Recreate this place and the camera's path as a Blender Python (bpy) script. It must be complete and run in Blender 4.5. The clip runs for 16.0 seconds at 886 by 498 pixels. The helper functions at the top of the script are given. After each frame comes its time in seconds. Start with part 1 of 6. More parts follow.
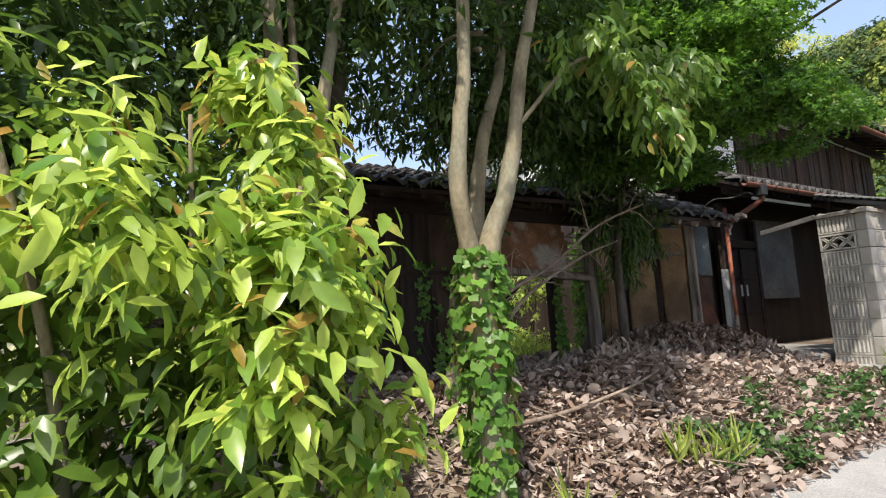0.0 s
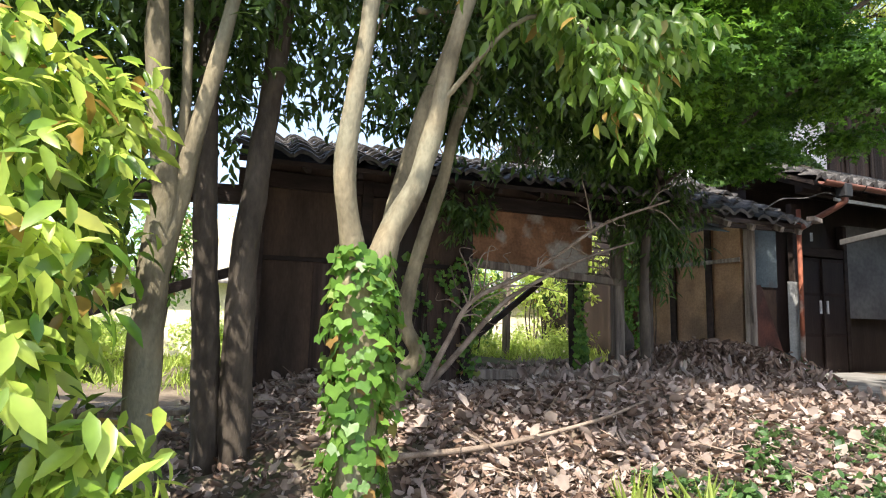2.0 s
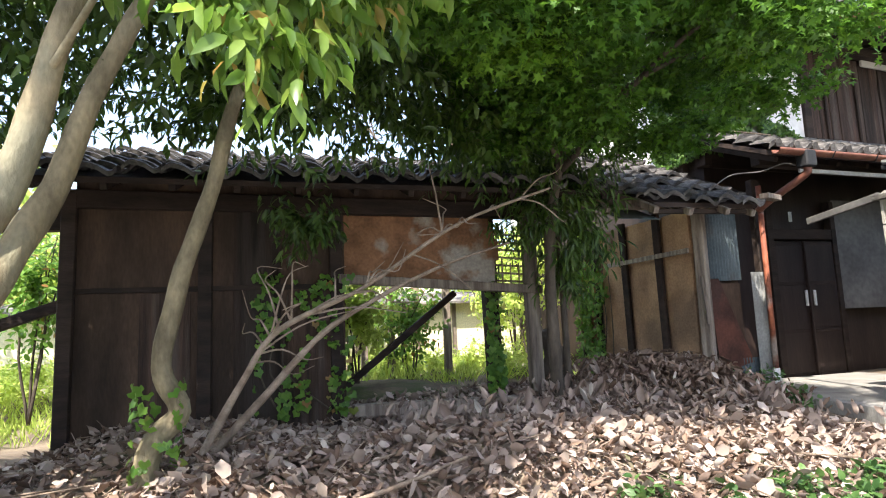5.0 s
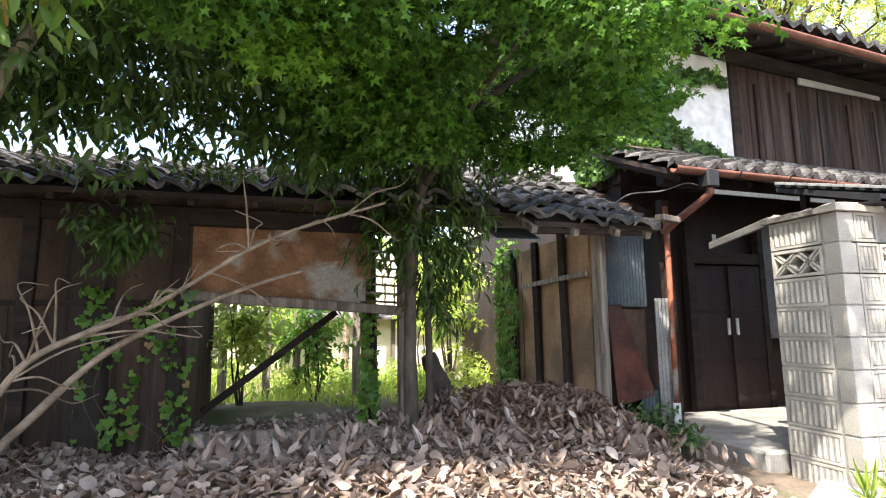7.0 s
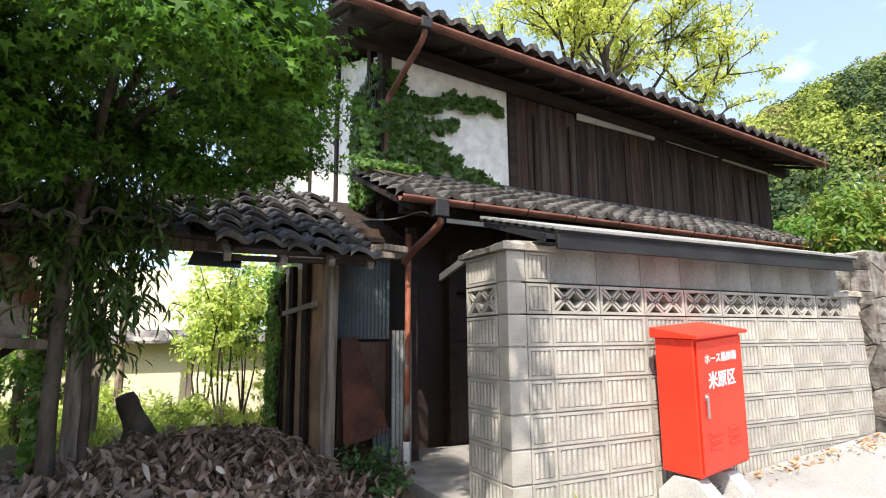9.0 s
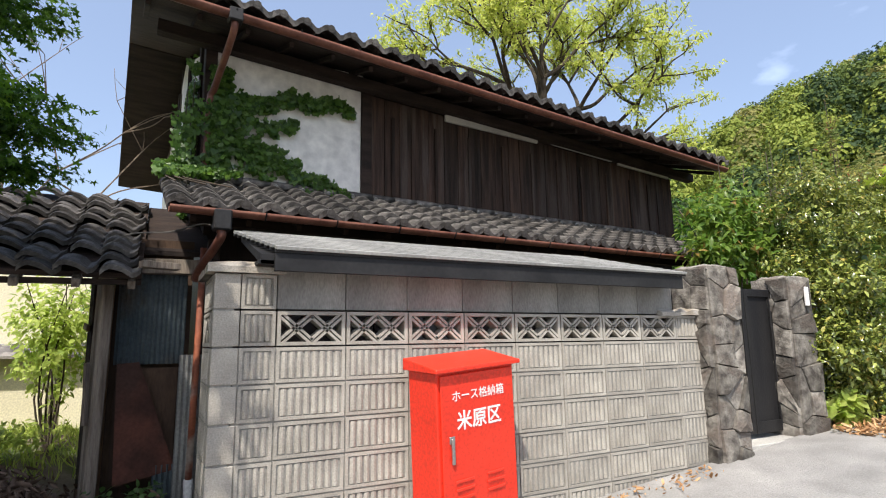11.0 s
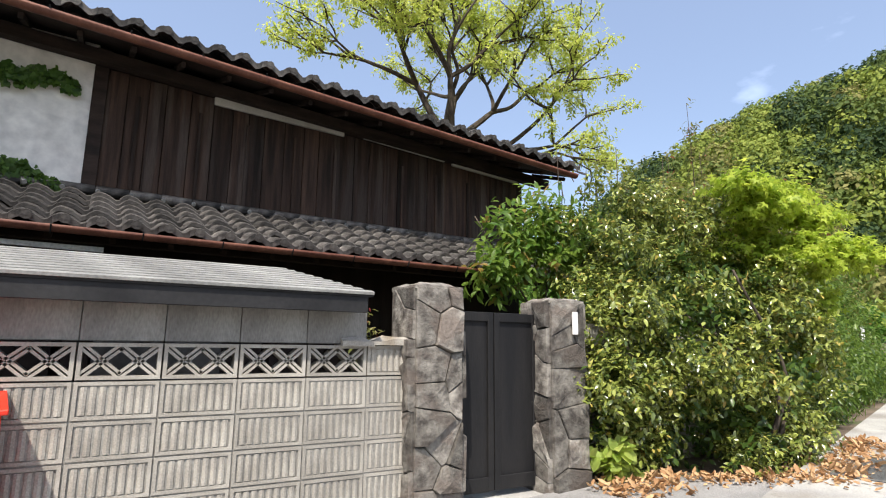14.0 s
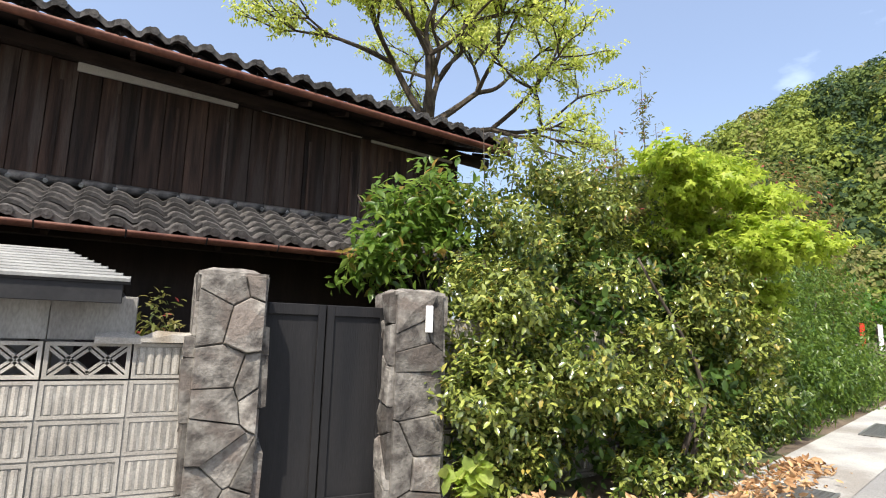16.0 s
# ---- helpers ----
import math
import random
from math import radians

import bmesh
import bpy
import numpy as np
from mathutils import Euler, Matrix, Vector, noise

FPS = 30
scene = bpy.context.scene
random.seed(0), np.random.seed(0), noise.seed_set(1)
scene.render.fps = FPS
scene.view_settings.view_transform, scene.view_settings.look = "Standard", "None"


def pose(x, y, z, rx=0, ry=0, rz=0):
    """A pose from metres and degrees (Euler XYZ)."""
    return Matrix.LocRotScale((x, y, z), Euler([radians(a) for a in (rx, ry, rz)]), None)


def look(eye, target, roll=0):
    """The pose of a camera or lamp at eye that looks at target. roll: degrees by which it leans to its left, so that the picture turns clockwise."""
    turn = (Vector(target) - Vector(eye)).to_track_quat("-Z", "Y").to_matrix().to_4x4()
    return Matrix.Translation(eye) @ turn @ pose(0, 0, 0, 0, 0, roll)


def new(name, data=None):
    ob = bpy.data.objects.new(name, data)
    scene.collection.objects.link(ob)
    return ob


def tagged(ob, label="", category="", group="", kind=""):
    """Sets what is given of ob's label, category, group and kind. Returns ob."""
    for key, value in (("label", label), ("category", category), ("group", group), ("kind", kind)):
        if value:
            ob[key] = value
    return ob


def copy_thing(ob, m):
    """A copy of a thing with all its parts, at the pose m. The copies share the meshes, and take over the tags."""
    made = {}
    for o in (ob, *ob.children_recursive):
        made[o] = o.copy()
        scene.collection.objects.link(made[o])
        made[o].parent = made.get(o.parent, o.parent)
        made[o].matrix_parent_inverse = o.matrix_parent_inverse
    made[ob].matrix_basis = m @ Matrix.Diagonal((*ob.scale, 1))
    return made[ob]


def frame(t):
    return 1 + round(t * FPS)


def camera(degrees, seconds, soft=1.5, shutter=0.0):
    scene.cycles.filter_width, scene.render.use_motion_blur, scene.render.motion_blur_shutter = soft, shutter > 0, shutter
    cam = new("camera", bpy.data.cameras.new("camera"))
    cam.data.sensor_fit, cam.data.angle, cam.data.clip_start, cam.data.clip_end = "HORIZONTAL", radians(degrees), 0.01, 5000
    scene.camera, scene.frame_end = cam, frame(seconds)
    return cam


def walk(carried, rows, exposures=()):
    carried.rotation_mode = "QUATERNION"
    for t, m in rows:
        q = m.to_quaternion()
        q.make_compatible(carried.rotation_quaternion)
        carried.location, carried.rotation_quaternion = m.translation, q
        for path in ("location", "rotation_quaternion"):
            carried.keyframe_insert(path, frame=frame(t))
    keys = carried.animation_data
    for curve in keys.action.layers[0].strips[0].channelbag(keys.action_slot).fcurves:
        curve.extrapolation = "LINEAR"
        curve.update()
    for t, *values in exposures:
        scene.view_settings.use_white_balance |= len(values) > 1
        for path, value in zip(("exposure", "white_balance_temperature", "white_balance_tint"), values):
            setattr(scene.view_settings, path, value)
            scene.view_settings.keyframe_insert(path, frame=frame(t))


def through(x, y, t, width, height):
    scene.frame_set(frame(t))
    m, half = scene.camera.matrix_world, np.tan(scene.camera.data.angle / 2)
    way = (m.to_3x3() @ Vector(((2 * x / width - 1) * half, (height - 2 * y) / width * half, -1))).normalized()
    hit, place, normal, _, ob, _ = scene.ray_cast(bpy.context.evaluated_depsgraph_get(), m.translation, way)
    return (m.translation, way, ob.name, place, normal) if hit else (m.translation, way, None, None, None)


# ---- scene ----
cam = camera(77.0, 16.0, soft=1.1)
PATH = [
    (0, (-7.168, -3.076, 0.783), (-6.202, -1.345, 1.049), -2.9),
    (0.5, (-6.853, -3.166, 0.816), (-5.967, -1.398, 1.113), -1.7),
    (1, (-6.597, -3.246, 0.86), (-5.851, -1.409, 1.123), 0.2),
    (1.5, (-6.345, -3.161, 0.872), (-5.676, -1.29, 1.104), 1.7),
    (2, (-6.111, -3.031, 0.893), (-5.444, -1.158, 1.112), 1.5),
    (2.5, (-5.834, -2.923, 0.917), (-5.181, -1.043, 1.112), 0.7),
    (3, (-5.609, -2.851, 0.936), (-4.995, -0.96, 1.148), -0.1),
    (3.5, (-5.335, -2.752, 0.954), (-4.772, -0.847, 1.18), -1.0),
    (4, (-5.081, -2.688, 0.966), (-4.527, -0.781, 1.201), -2.0),
    (4.2, (-4.954, -2.687, 0.97), (-4.412, -0.777, 1.211), -2.6),
    (6.3, (-3.825, -2.692, 1.085), (-3.289, -0.781, 1.335), -0.7),
    (6.5, (-3.683, -2.68, 1.076), (-3.166, -0.765, 1.333), -0.5),
    (7, (-3.363, -2.658, 1.085), (-2.82, -0.754, 1.368), -0.7),
    (7.5, (-2.973, -2.651, 1.145), (-2.255, -0.809, 1.448), -0.7),
    (8, (-2.604, -2.744, 1.188), (-1.811, -0.938, 1.52), -1.4),
    (8.5, (-2.269, -2.832, 1.223), (-1.451, -1.04, 1.566), -0.8),
    (9, (-1.862, -2.875, 1.239), (-0.985, -1.107, 1.567), -0.6),
    (9.2, (-1.701, -2.899, 1.254), (-0.795, -1.144, 1.57), -0.5),
    (11.3, (-0.096, -3.229, 1.442), (0.828, -1.487, 1.773), -0.9),
    (11.5, (0.045, -3.257, 1.455), (0.954, -1.508, 1.792), -0.7),
    (12, (0.469, -3.297, 1.446), (1.398, -1.559, 1.786), -0.8),
    (12.5, (0.879, -3.327, 1.485), (1.878, -1.626, 1.813), -0.5),
    (13, (1.282, -3.372, 1.517), (2.269, -1.663, 1.846), -0.5),
    (13.5, (1.646, -3.421, 1.535), (2.614, -1.703, 1.87), 0.2),
    (14, (2.1, -3.456, 1.591), (3.084, -1.75, 1.938), 0.6),
    (14.5, (2.489, -3.529, 1.593), (3.534, -1.862, 1.954), 0.1),
    (15, (2.881, -3.545, 1.628), (3.87, -1.84, 1.964), 1.1),
    (15.5, (3.272, -3.516, 1.665), (4.21, -1.778, 1.987), 2.0),
    (16, (3.622, -3.509, 1.677), (4.518, -1.748, 1.987), 1.6),
]
walk(cam, [(t, look(eye, target, roll)) for t, eye, target, roll in PATH], exposures=((0.0, 0.65), (1.5, 1.15), (4.0, 1.55), (6.5, 1.85), (7.3, 1.85), (8.0, 1.45), (9.0, 1.0), (11.5, 0.35), (13.0, 0.35), (16.0, 0.5)))

# ---- light ----
SUN = Vector((-0.42, -0.50, 0.95)).normalized()
world = bpy.data.worlds.new("sky")
scene.world = world
world.use_nodes = True
wn = world.node_tree
sky = wn.nodes.new("ShaderNodeTexSky")
sky.sky_type, sky.sun_disc = "NISHITA", False
sky.sun_elevation, sky.sun_rotation = math.asin(SUN.z), math.atan2(SUN.x, SUN.y)
sky.air_density, sky.dust_density, sky.ozone_density = 1.0, 2.5, 1.4
# thin broken cloud over the sky
co = wn.nodes.new("ShaderNodeTexCoord")
cmap = wn.nodes.new("ShaderNodeMapping")
cmap.inputs["Scale"].default_value = (2.2, 2.2, 5.0)
cmap.inputs["Location"].default_value = (0.35, 0.2, 0.1)
cn = wn.nodes.new("ShaderNodeTexNoise")
cn.inputs["Scale"].default_value, cn.inputs["Detail"].default_value = 1.6, 7.0
cr = wn.nodes.new("ShaderNodeValToRGB")
cr.color_ramp.elements[0].position, cr.color_ramp.elements[1].position = 0.70, 0.92
cr.color_ramp.elements[0].color, cr.color_ramp.elements[1].color = (0.14, 0.14, 0.14, 1), (0.9, 0.9, 0.9, 1)
cm = wn.nodes.new("ShaderNodeMixRGB")
cm.inputs[2].default_value = (7.6, 8.9, 12.2, 1)
bg = wn.nodes["Background"]
bg.inputs["Strength"].default_value = 0.15
wn.links.new(co.outputs["Generated"], cmap.inputs["Vector"])
wn.links.new(cmap.outputs["Vector"], cn.inputs["Vector"])
wn.links.new(cn.outputs["Fac"], cr.inputs["Fac"])
wn.links.new(cr.outputs["Color"], cm.inputs[0])
wn.links.new(sky.outputs["Color"], cm.inputs[1])
wn.links.new(cm.outputs["Color"], bg.inputs["Color"])
sun = new("sun", bpy.data.lights.new("sun", "SUN"))
sun.data.energy, sun.data.angle, sun.data.color = 5.0, radians(0.6), (1.0, 0.93, 0.84)
sun.matrix_world = look(SUN * 60, (0, 0, 0))

RNG = np.random.default_rng(7)


# ---- materials ----
def material(name, a, b, scale=6.0, rough=0.8, bump=0.2, detail_scale=None, c=None, stretch=(1, 1, 1), metal=0.0, island=0.0, rand=0.0, spec=0.3, low=0.35, high=0.65):
    """Two-scale mottled surface: a to b over a coarse noise, c as stains, fine grain in the relief."""
    m = bpy.data.materials.new(name)
    m.use_nodes = True
    t = m.node_tree
    bs = t.nodes["Principled BSDF"]
    tc = t.nodes.new("ShaderNodeTexCoord")
    mp = t.nodes.new("ShaderNodeMapping")
    mp.inputs["Scale"].default_value = stretch
    t.links.new(tc.outputs["Object"], mp.inputs["Vector"])
    n1 = t.nodes.new("ShaderNodeTexNoise")
    n1.inputs["Scale"].default_value, n1.inputs["Detail"].default_value = scale, 5
    n2 = t.nodes.new("ShaderNodeTexNoise")
    n2.inputs["Scale"].default_value, n2.inputs["Detail"].default_value = detail_scale or scale * 9, 6
    for n in (n1, n2):
        t.links.new(mp.outputs["Vector"], n.inputs["Vector"])
    r1 = t.nodes.new("ShaderNodeValToRGB")
    r1.color_ramp.elements[0].position, r1.color_ramp.elements[1].position = low, high
    r1.color_ramp.elements[0].color, r1.color_ramp.elements[1].color = (*a, 1), (*b, 1)
    t.links.new(n1.outputs["Fac"], r1.inputs["Fac"])
    col = r1.outputs["Color"]
    if c:
        n3 = t.nodes.new("ShaderNodeTexNoise")
        n3.inputs["Scale"].default_value, n3.inputs["Detail"].default_value = scale * 0.45, 6
        t.links.new(mp.outputs["Vector"], n3.inputs["Vector"])
        r3 = t.nodes.new("ShaderNodeValToRGB")
        r3.color_ramp.elements[0].position, r3.color_ramp.elements[1].position = 0.52, 0.62
        t.links.new(n3.outputs["Fac"], r3.inputs["Fac"])
        mx = t.nodes.new("ShaderNodeMixRGB")
        mx.inputs[2].default_value = (*c, 1)
        t.links.new(r3.outputs["Color"], mx.inputs[0])
        t.links.new(col, mx.inputs[1])
        col = mx.outputs["Color"]
    fine = t.nodes.new("ShaderNodeMixRGB")
    fine.blend_type = "MULTIPLY"
    fine.inputs[0].default_value = 0.55
    r2 = t.nodes.new("ShaderNodeValToRGB")
    r2.color_ramp.elements[0].position, r2.color_ramp.elements[1].position = 0.3, 0.7
    r2.color_ramp.elements[0].color, r2.color_ramp.elements[1].color = (0.55, 0.55, 0.55, 1), (1.15, 1.15, 1.15, 1)
    t.links.new(n2.outputs["Fac"], r2.inputs["Fac"])
    t.links.new(col, fine.inputs[1])
    t.links.new(r2.outputs["Color"], fine.inputs[2])
    col = fine.outputs["Color"]
    for amount, node, socket in ((island, "ShaderNodeNewGeometry", "Random Per Island"), (rand, "ShaderNodeObjectInfo", "Random")):
        if amount:
            g = t.nodes.new(node)
            mr = t.nodes.new("ShaderNodeMapRange")
            mr.inputs["To Min"].default_value, mr.inputs["To Max"].default_value = 1 - amount, 1 + amount
            t.links.new(g.outputs[socket], mr.inputs["Value"])
            hs = t.nodes.new("ShaderNodeHueSaturation")
            t.links.new(mr.outputs["Result"], hs.inputs["Value"])
            t.links.new(col, hs.inputs["Color"])
            col = hs.outputs["Color"]
    t.links.new(col, bs.inputs["Base Color"])
    bs.inputs["Roughness"].default_value, bs.inputs["Metallic"].default_value = rough, metal
    bs.inputs["Specular IOR Level"].default_value = spec
    if bump:
        bp = t.nodes.new("ShaderNodeBump")
        bp.inputs["Strength"].default_value, bp.inputs["Distance"].default_value = bump, 0.01
        t.links.new(n2.outputs["Fac"], bp.inputs["Height"])
        t.links.new(bp.outputs["Normal"], bs.inputs["Normal"])
    return m


def leaf_material(name, dark, light, rough=0.4, through=0.4, spec=0.5, odd=None, patch=25, low=0.7, high=1.3):
    m = bpy.data.materials.new(name)
    m.use_nodes = True
    t = m.node_tree
    bs = t.nodes["Principled BSDF"]
    out = t.nodes["Material Output"]
    g = t.nodes.new("ShaderNodeNewGeometry")
    r = t.nodes.new("ShaderNodeValToRGB")
    r.color_ramp.elements[0].color, r.color_ramp.elements[1].color = (*dark, 1), (*light, 1)
    r.color_ramp.elements[1].position = 0.93
    if odd:
        e = r.color_ramp.elements.new(0.97)
        e.color = (*odd, 1)
    t.links.new(g.outputs["Random Per Island"], r.inputs["Fac"])
    n = t.nodes.new("ShaderNodeTexNoise")
    n.inputs["Scale"].default_value = patch
    tc = t.nodes.new("ShaderNodeTexCoord")
    t.links.new(tc.outputs["Object"], n.inputs["Vector"])
    hs = t.nodes.new("ShaderNodeHueSaturation")
    mr = t.nodes.new("ShaderNodeMapRange")
    mr.inputs["From Min"].default_value, mr.inputs["From Max"].default_value = (0.0, 1.0) if patch > 1 else (0.33, 0.67)
    mr.inputs["To Min"].default_value, mr.inputs["To Max"].default_value = low, high
    t.links.new(n.outputs["Fac"], mr.inputs["Value"])
    t.links.new(mr.outputs["Result"], hs.inputs["Value"])
    t.links.new(r.outputs["Color"], hs.inputs["Color"])
    t.links.new(hs.outputs["Color"], bs.inputs["Base Color"])
    bs.inputs["Roughness"].default_value, bs.inputs["Specular IOR Level"].default_value = rough, spec
    tr = t.nodes.new("ShaderNodeBsdfTranslucent")
    br = t.nodes.new("ShaderNodeHueSaturation")
    br.inputs["Value"].default_value, br.inputs["Hue"].default_value = 1.5, 0.49
    t.links.new(hs.outputs["Color"], br.inputs["Color"])
    t.links.new(br.outputs["Color"], tr.inputs["Color"])
    mix = t.nodes.new("ShaderNodeMixShader")
    mix.inputs[0].default_value = through
    t.links.new(bs.outputs["BSDF"], mix.inputs[1])
    t.links.new(tr.outputs["BSDF"], mix.inputs[2])
    t.links.new(mix.outputs["Shader"], out.inputs["Surface"])
    return m


M_EARTH = material("earth", (0.10, 0.075, 0.055), (0.19, 0.15, 0.11), 3.0, 0.95, 0.6, 40, c=(0.08, 0.10, 0.04))
M_ROAD = material("asphalt", (0.24, 0.235, 0.225), (0.37, 0.36, 0.345), 2.6, 0.92, 1.0, 85, c=(0.30, 0.295, 0.28), low=0.3, high=0.7)
M_CONC = material("concrete", (0.36, 0.35, 0.33), (0.50, 0.49, 0.45), 2.5, 0.9, 0.35, 90, c=(0.30, 0.28, 0.25))
M_BLOCK = material("cement block", (0.28, 0.26, 0.225), (0.42, 0.395, 0.345), 4.0, 0.9, 0.4, 110, c=(0.25, 0.21, 0.155), rand=0.13)
M_BLOCKOLD = material("weathered cement", (0.19, 0.18, 0.165), (0.29, 0.28, 0.255), 5.0, 0.92, 0.3, 100, c=(0.25, 0.235, 0.21), stretch=(1, 1, 0.35), rand=0.06)
M_STONE = material("field stone", (0.075, 0.066, 0.058), (0.26, 0.242, 0.21), 11.0, 0.85, 1.0, 45, c=(0.14, 0.118, 0.10), rand=0.5)
M_MORTAR = material("mortar", (0.12, 0.115, 0.105), (0.22, 0.21, 0.19), 8, 0.95, 0.5)
M_JOINT = material("pale mortar joint", (0.20, 0.19, 0.17), (0.30, 0.29, 0.26), 8, 0.95, 0.4)
M_RED = material("red paint", (0.72, 0.032, 0.012), (0.80, 0.042, 0.018), 2.0, 0.42, 0.02, 60, spec=0.45)
M_WHITE = material("white lettering", (0.78, 0.77, 0.75), (0.84, 0.83, 0.81), 8, 0.6, 0.0)
M_METAL = material("steel", (0.35, 0.35, 0.34), (0.5, 0.5, 0.48), 12, 0.4, 0.1, metal=0.8)
M_PLASTER = material("white plaster", (0.74, 0.72, 0.67), (0.86, 0.84, 0.80), 1.3, 0.9, 0.05, 9, c=(0.78, 0.76, 0.71))
M_BOARD = material("dark weathered board", (0.018, 0.011, 0.008), (0.062, 0.036, 0.025), 7, 0.8, 0.7, 60, stretch=(3.0, 3.0, 0.18), rand=0.45, c=(0.065, 0.048, 0.039))
M_TIMBER = material("dark timber", (0.016, 0.010, 0.008), (0.042, 0.027, 0.02), 6, 0.8, 0.5, 50, stretch=(0.4, 2, 2), rand=0.2)
M_OLDWOOD = material("grey weathered wood", (0.13, 0.10, 0.08), (0.30, 0.25, 0.20), 8, 0.85, 0.7, 70, stretch=(3, 3, 0.25), rand=0.2)
M_MUD = material("mud plaster", (0.27, 0.155, 0.085), (0.47, 0.29, 0.165), 2.2, 0.95, 0.6, 45, c=(0.19, 0.12, 0.075))
M_PEEL = material("peeling plaster over mud", (0.15, 0.075, 0.038), (0.25, 0.13, 0.068), 6.5, 0.95, 0.8, 40, c=(0.30, 0.27, 0.23))
M_DARKWALL = material("dark board wall", (0.032, 0.021, 0.015), (0.085, 0.053, 0.035), 3.0, 0.9, 0.5, 40, stretch=(1.5, 1.5, 0.4))
M_TILE = material("smoked roof tile", (0.030, 0.027, 0.025), (0.115, 0.106, 0.097), 9, 0.62, 0.6, 70, c=(0.20, 0.185, 0.165), rand=0.5, spec=0.3)
M_GUTTER = material("copper-brown gutter", (0.12, 0.045, 0.03), (0.20, 0.085, 0.055), 5, 0.45, 0.1, 40)
M_RUST = material("rusted iron sheet", (0.05, 0.022, 0.016), (0.11, 0.042, 0.028), 4, 0.85, 0.4, 40, c=(0.06, 0.03, 0.022))
M_IRON = material("blue-grey corrugated iron", (0.055, 0.075, 0.085), (0.10, 0.125, 0.135), 3, 0.6, 0.2, 40, c=(0.09, 0.075, 0.06), metal=0.1)
M_ORANGE = material("flaking orange pipe", (0.16, 0.05, 0.03), (0.34, 0.11, 0.055), 5, 0.7, 0.3, 30, c=(0.40, 0.33, 0.28))
M_SLAT = material("grey zinc slats", (0.20, 0.20, 0.19), (0.33, 0.33, 0.31), 3, 0.6, 0.15, 50, rand=0.1)
M_BLACK = material("black-painted board", (0.009, 0.009, 0.010), (0.019, 0.018, 0.018), 3, 0.6, 0.25, 60, stretch=(2, 2, 0.3))
M_FASCIA = material("dark grey fascia", (0.011, 0.011, 0.012), (0.024, 0.024, 0.025), 4, 0.6, 0.15)
M_BARK = material("smooth grey-brown bark", (0.12, 0.10, 0.062), (0.27, 0.225, 0.14), 7, 0.88, 0.6, 60, stretch=(1, 1, 0.5), c=(0.20, 0.185, 0.125))
M_BARKDARK = material("dark bark", (0.045, 0.035, 0.026), (0.10, 0.08, 0.06), 8, 0.9, 0.7, 50, stretch=(1, 1, 0.4))
M_TWIG = material("dead grey twig", (0.15, 0.11, 0.08), (0.29, 0.225, 0.17), 12, 0.9, 0.4)
M_CREAM = material("cream garden wall", (0.74, 0.68, 0.48), (0.82, 0.77, 0.58), 1.0, 0.9, 0.2, 40, c=(0.66, 0.6, 0.43))
# Dark brown, deepened further to put the shade under the eave into the colour.
M_DARKDOOR = material("dark door panel", (0.018, 0.011, 0.009), (0.036, 0.023, 0.019), 3, 0.6, 0.2, stretch=(2, 2, 0.3))
M_GREYPANEL = material("dull grey wall board", (0.10, 0.095, 0.088), (0.16, 0.152, 0.14), 2, 0.85, 0.15)
M_PVC = material("pale pvc", (0.55, 0.55, 0.54), (0.68, 0.68, 0.66), 5, 0.5, 0.05)
M_HILL = material("wooded hillside", (0.035, 0.06, 0.02), (0.10, 0.15, 0.04), 0.05, 0.95, 0.0, 0.4)

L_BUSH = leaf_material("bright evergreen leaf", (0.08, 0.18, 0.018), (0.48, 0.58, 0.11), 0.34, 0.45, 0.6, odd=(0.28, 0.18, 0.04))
# Darker green: paints shade inside the lane shrub; plain tone on the far hedge.
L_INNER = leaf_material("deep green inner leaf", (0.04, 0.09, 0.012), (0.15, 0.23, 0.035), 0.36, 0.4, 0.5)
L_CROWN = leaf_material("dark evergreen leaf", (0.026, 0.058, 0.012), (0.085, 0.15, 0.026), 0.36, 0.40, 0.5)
L_HANG = leaf_material("hanging young leaf", (0.07, 0.15, 0.02), (0.19, 0.28, 0.05), 0.35, 0.5, 0.5, odd=(0.30, 0.20, 0.05))
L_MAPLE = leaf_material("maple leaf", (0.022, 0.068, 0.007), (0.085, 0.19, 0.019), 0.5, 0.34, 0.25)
# Lighter copy of the maple leaf, with sunlight put into its colour.
L_MAPLELIT = leaf_material("maple leaf painted sunlit", (0.06, 0.16, 0.012), (0.17, 0.33, 0.035), 0.5, 0.5, 0.25)
L_YOUNG = leaf_material("young maple leaf", (0.20, 0.30, 0.025), (0.44, 0.52, 0.075), 0.5, 0.5, 0.3)
L_VINE = leaf_material("ivy leaf", (0.06, 0.15, 0.02), (0.16, 0.29, 0.05), 0.4, 0.42, 0.4, odd=(0.25, 0.15, 0.05))
L_CREEPER = leaf_material("dark creeper leaf", (0.03, 0.075, 0.012), (0.10, 0.19, 0.032), 0.42, 0.4, 0.4)
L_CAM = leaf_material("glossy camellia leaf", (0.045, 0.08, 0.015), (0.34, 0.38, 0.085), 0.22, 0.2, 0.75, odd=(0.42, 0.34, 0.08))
L_PALE = leaf_material("pale spring leaf", (0.28, 0.36, 0.05), (0.52, 0.56, 0.15), 0.5, 0.5, 0.3)
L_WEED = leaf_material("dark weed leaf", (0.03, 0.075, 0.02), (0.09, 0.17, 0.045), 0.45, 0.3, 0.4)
# Brighter than foliage is: the yard's sunlight is put into the colour.
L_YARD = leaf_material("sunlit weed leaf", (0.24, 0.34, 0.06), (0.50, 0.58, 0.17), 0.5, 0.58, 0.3)
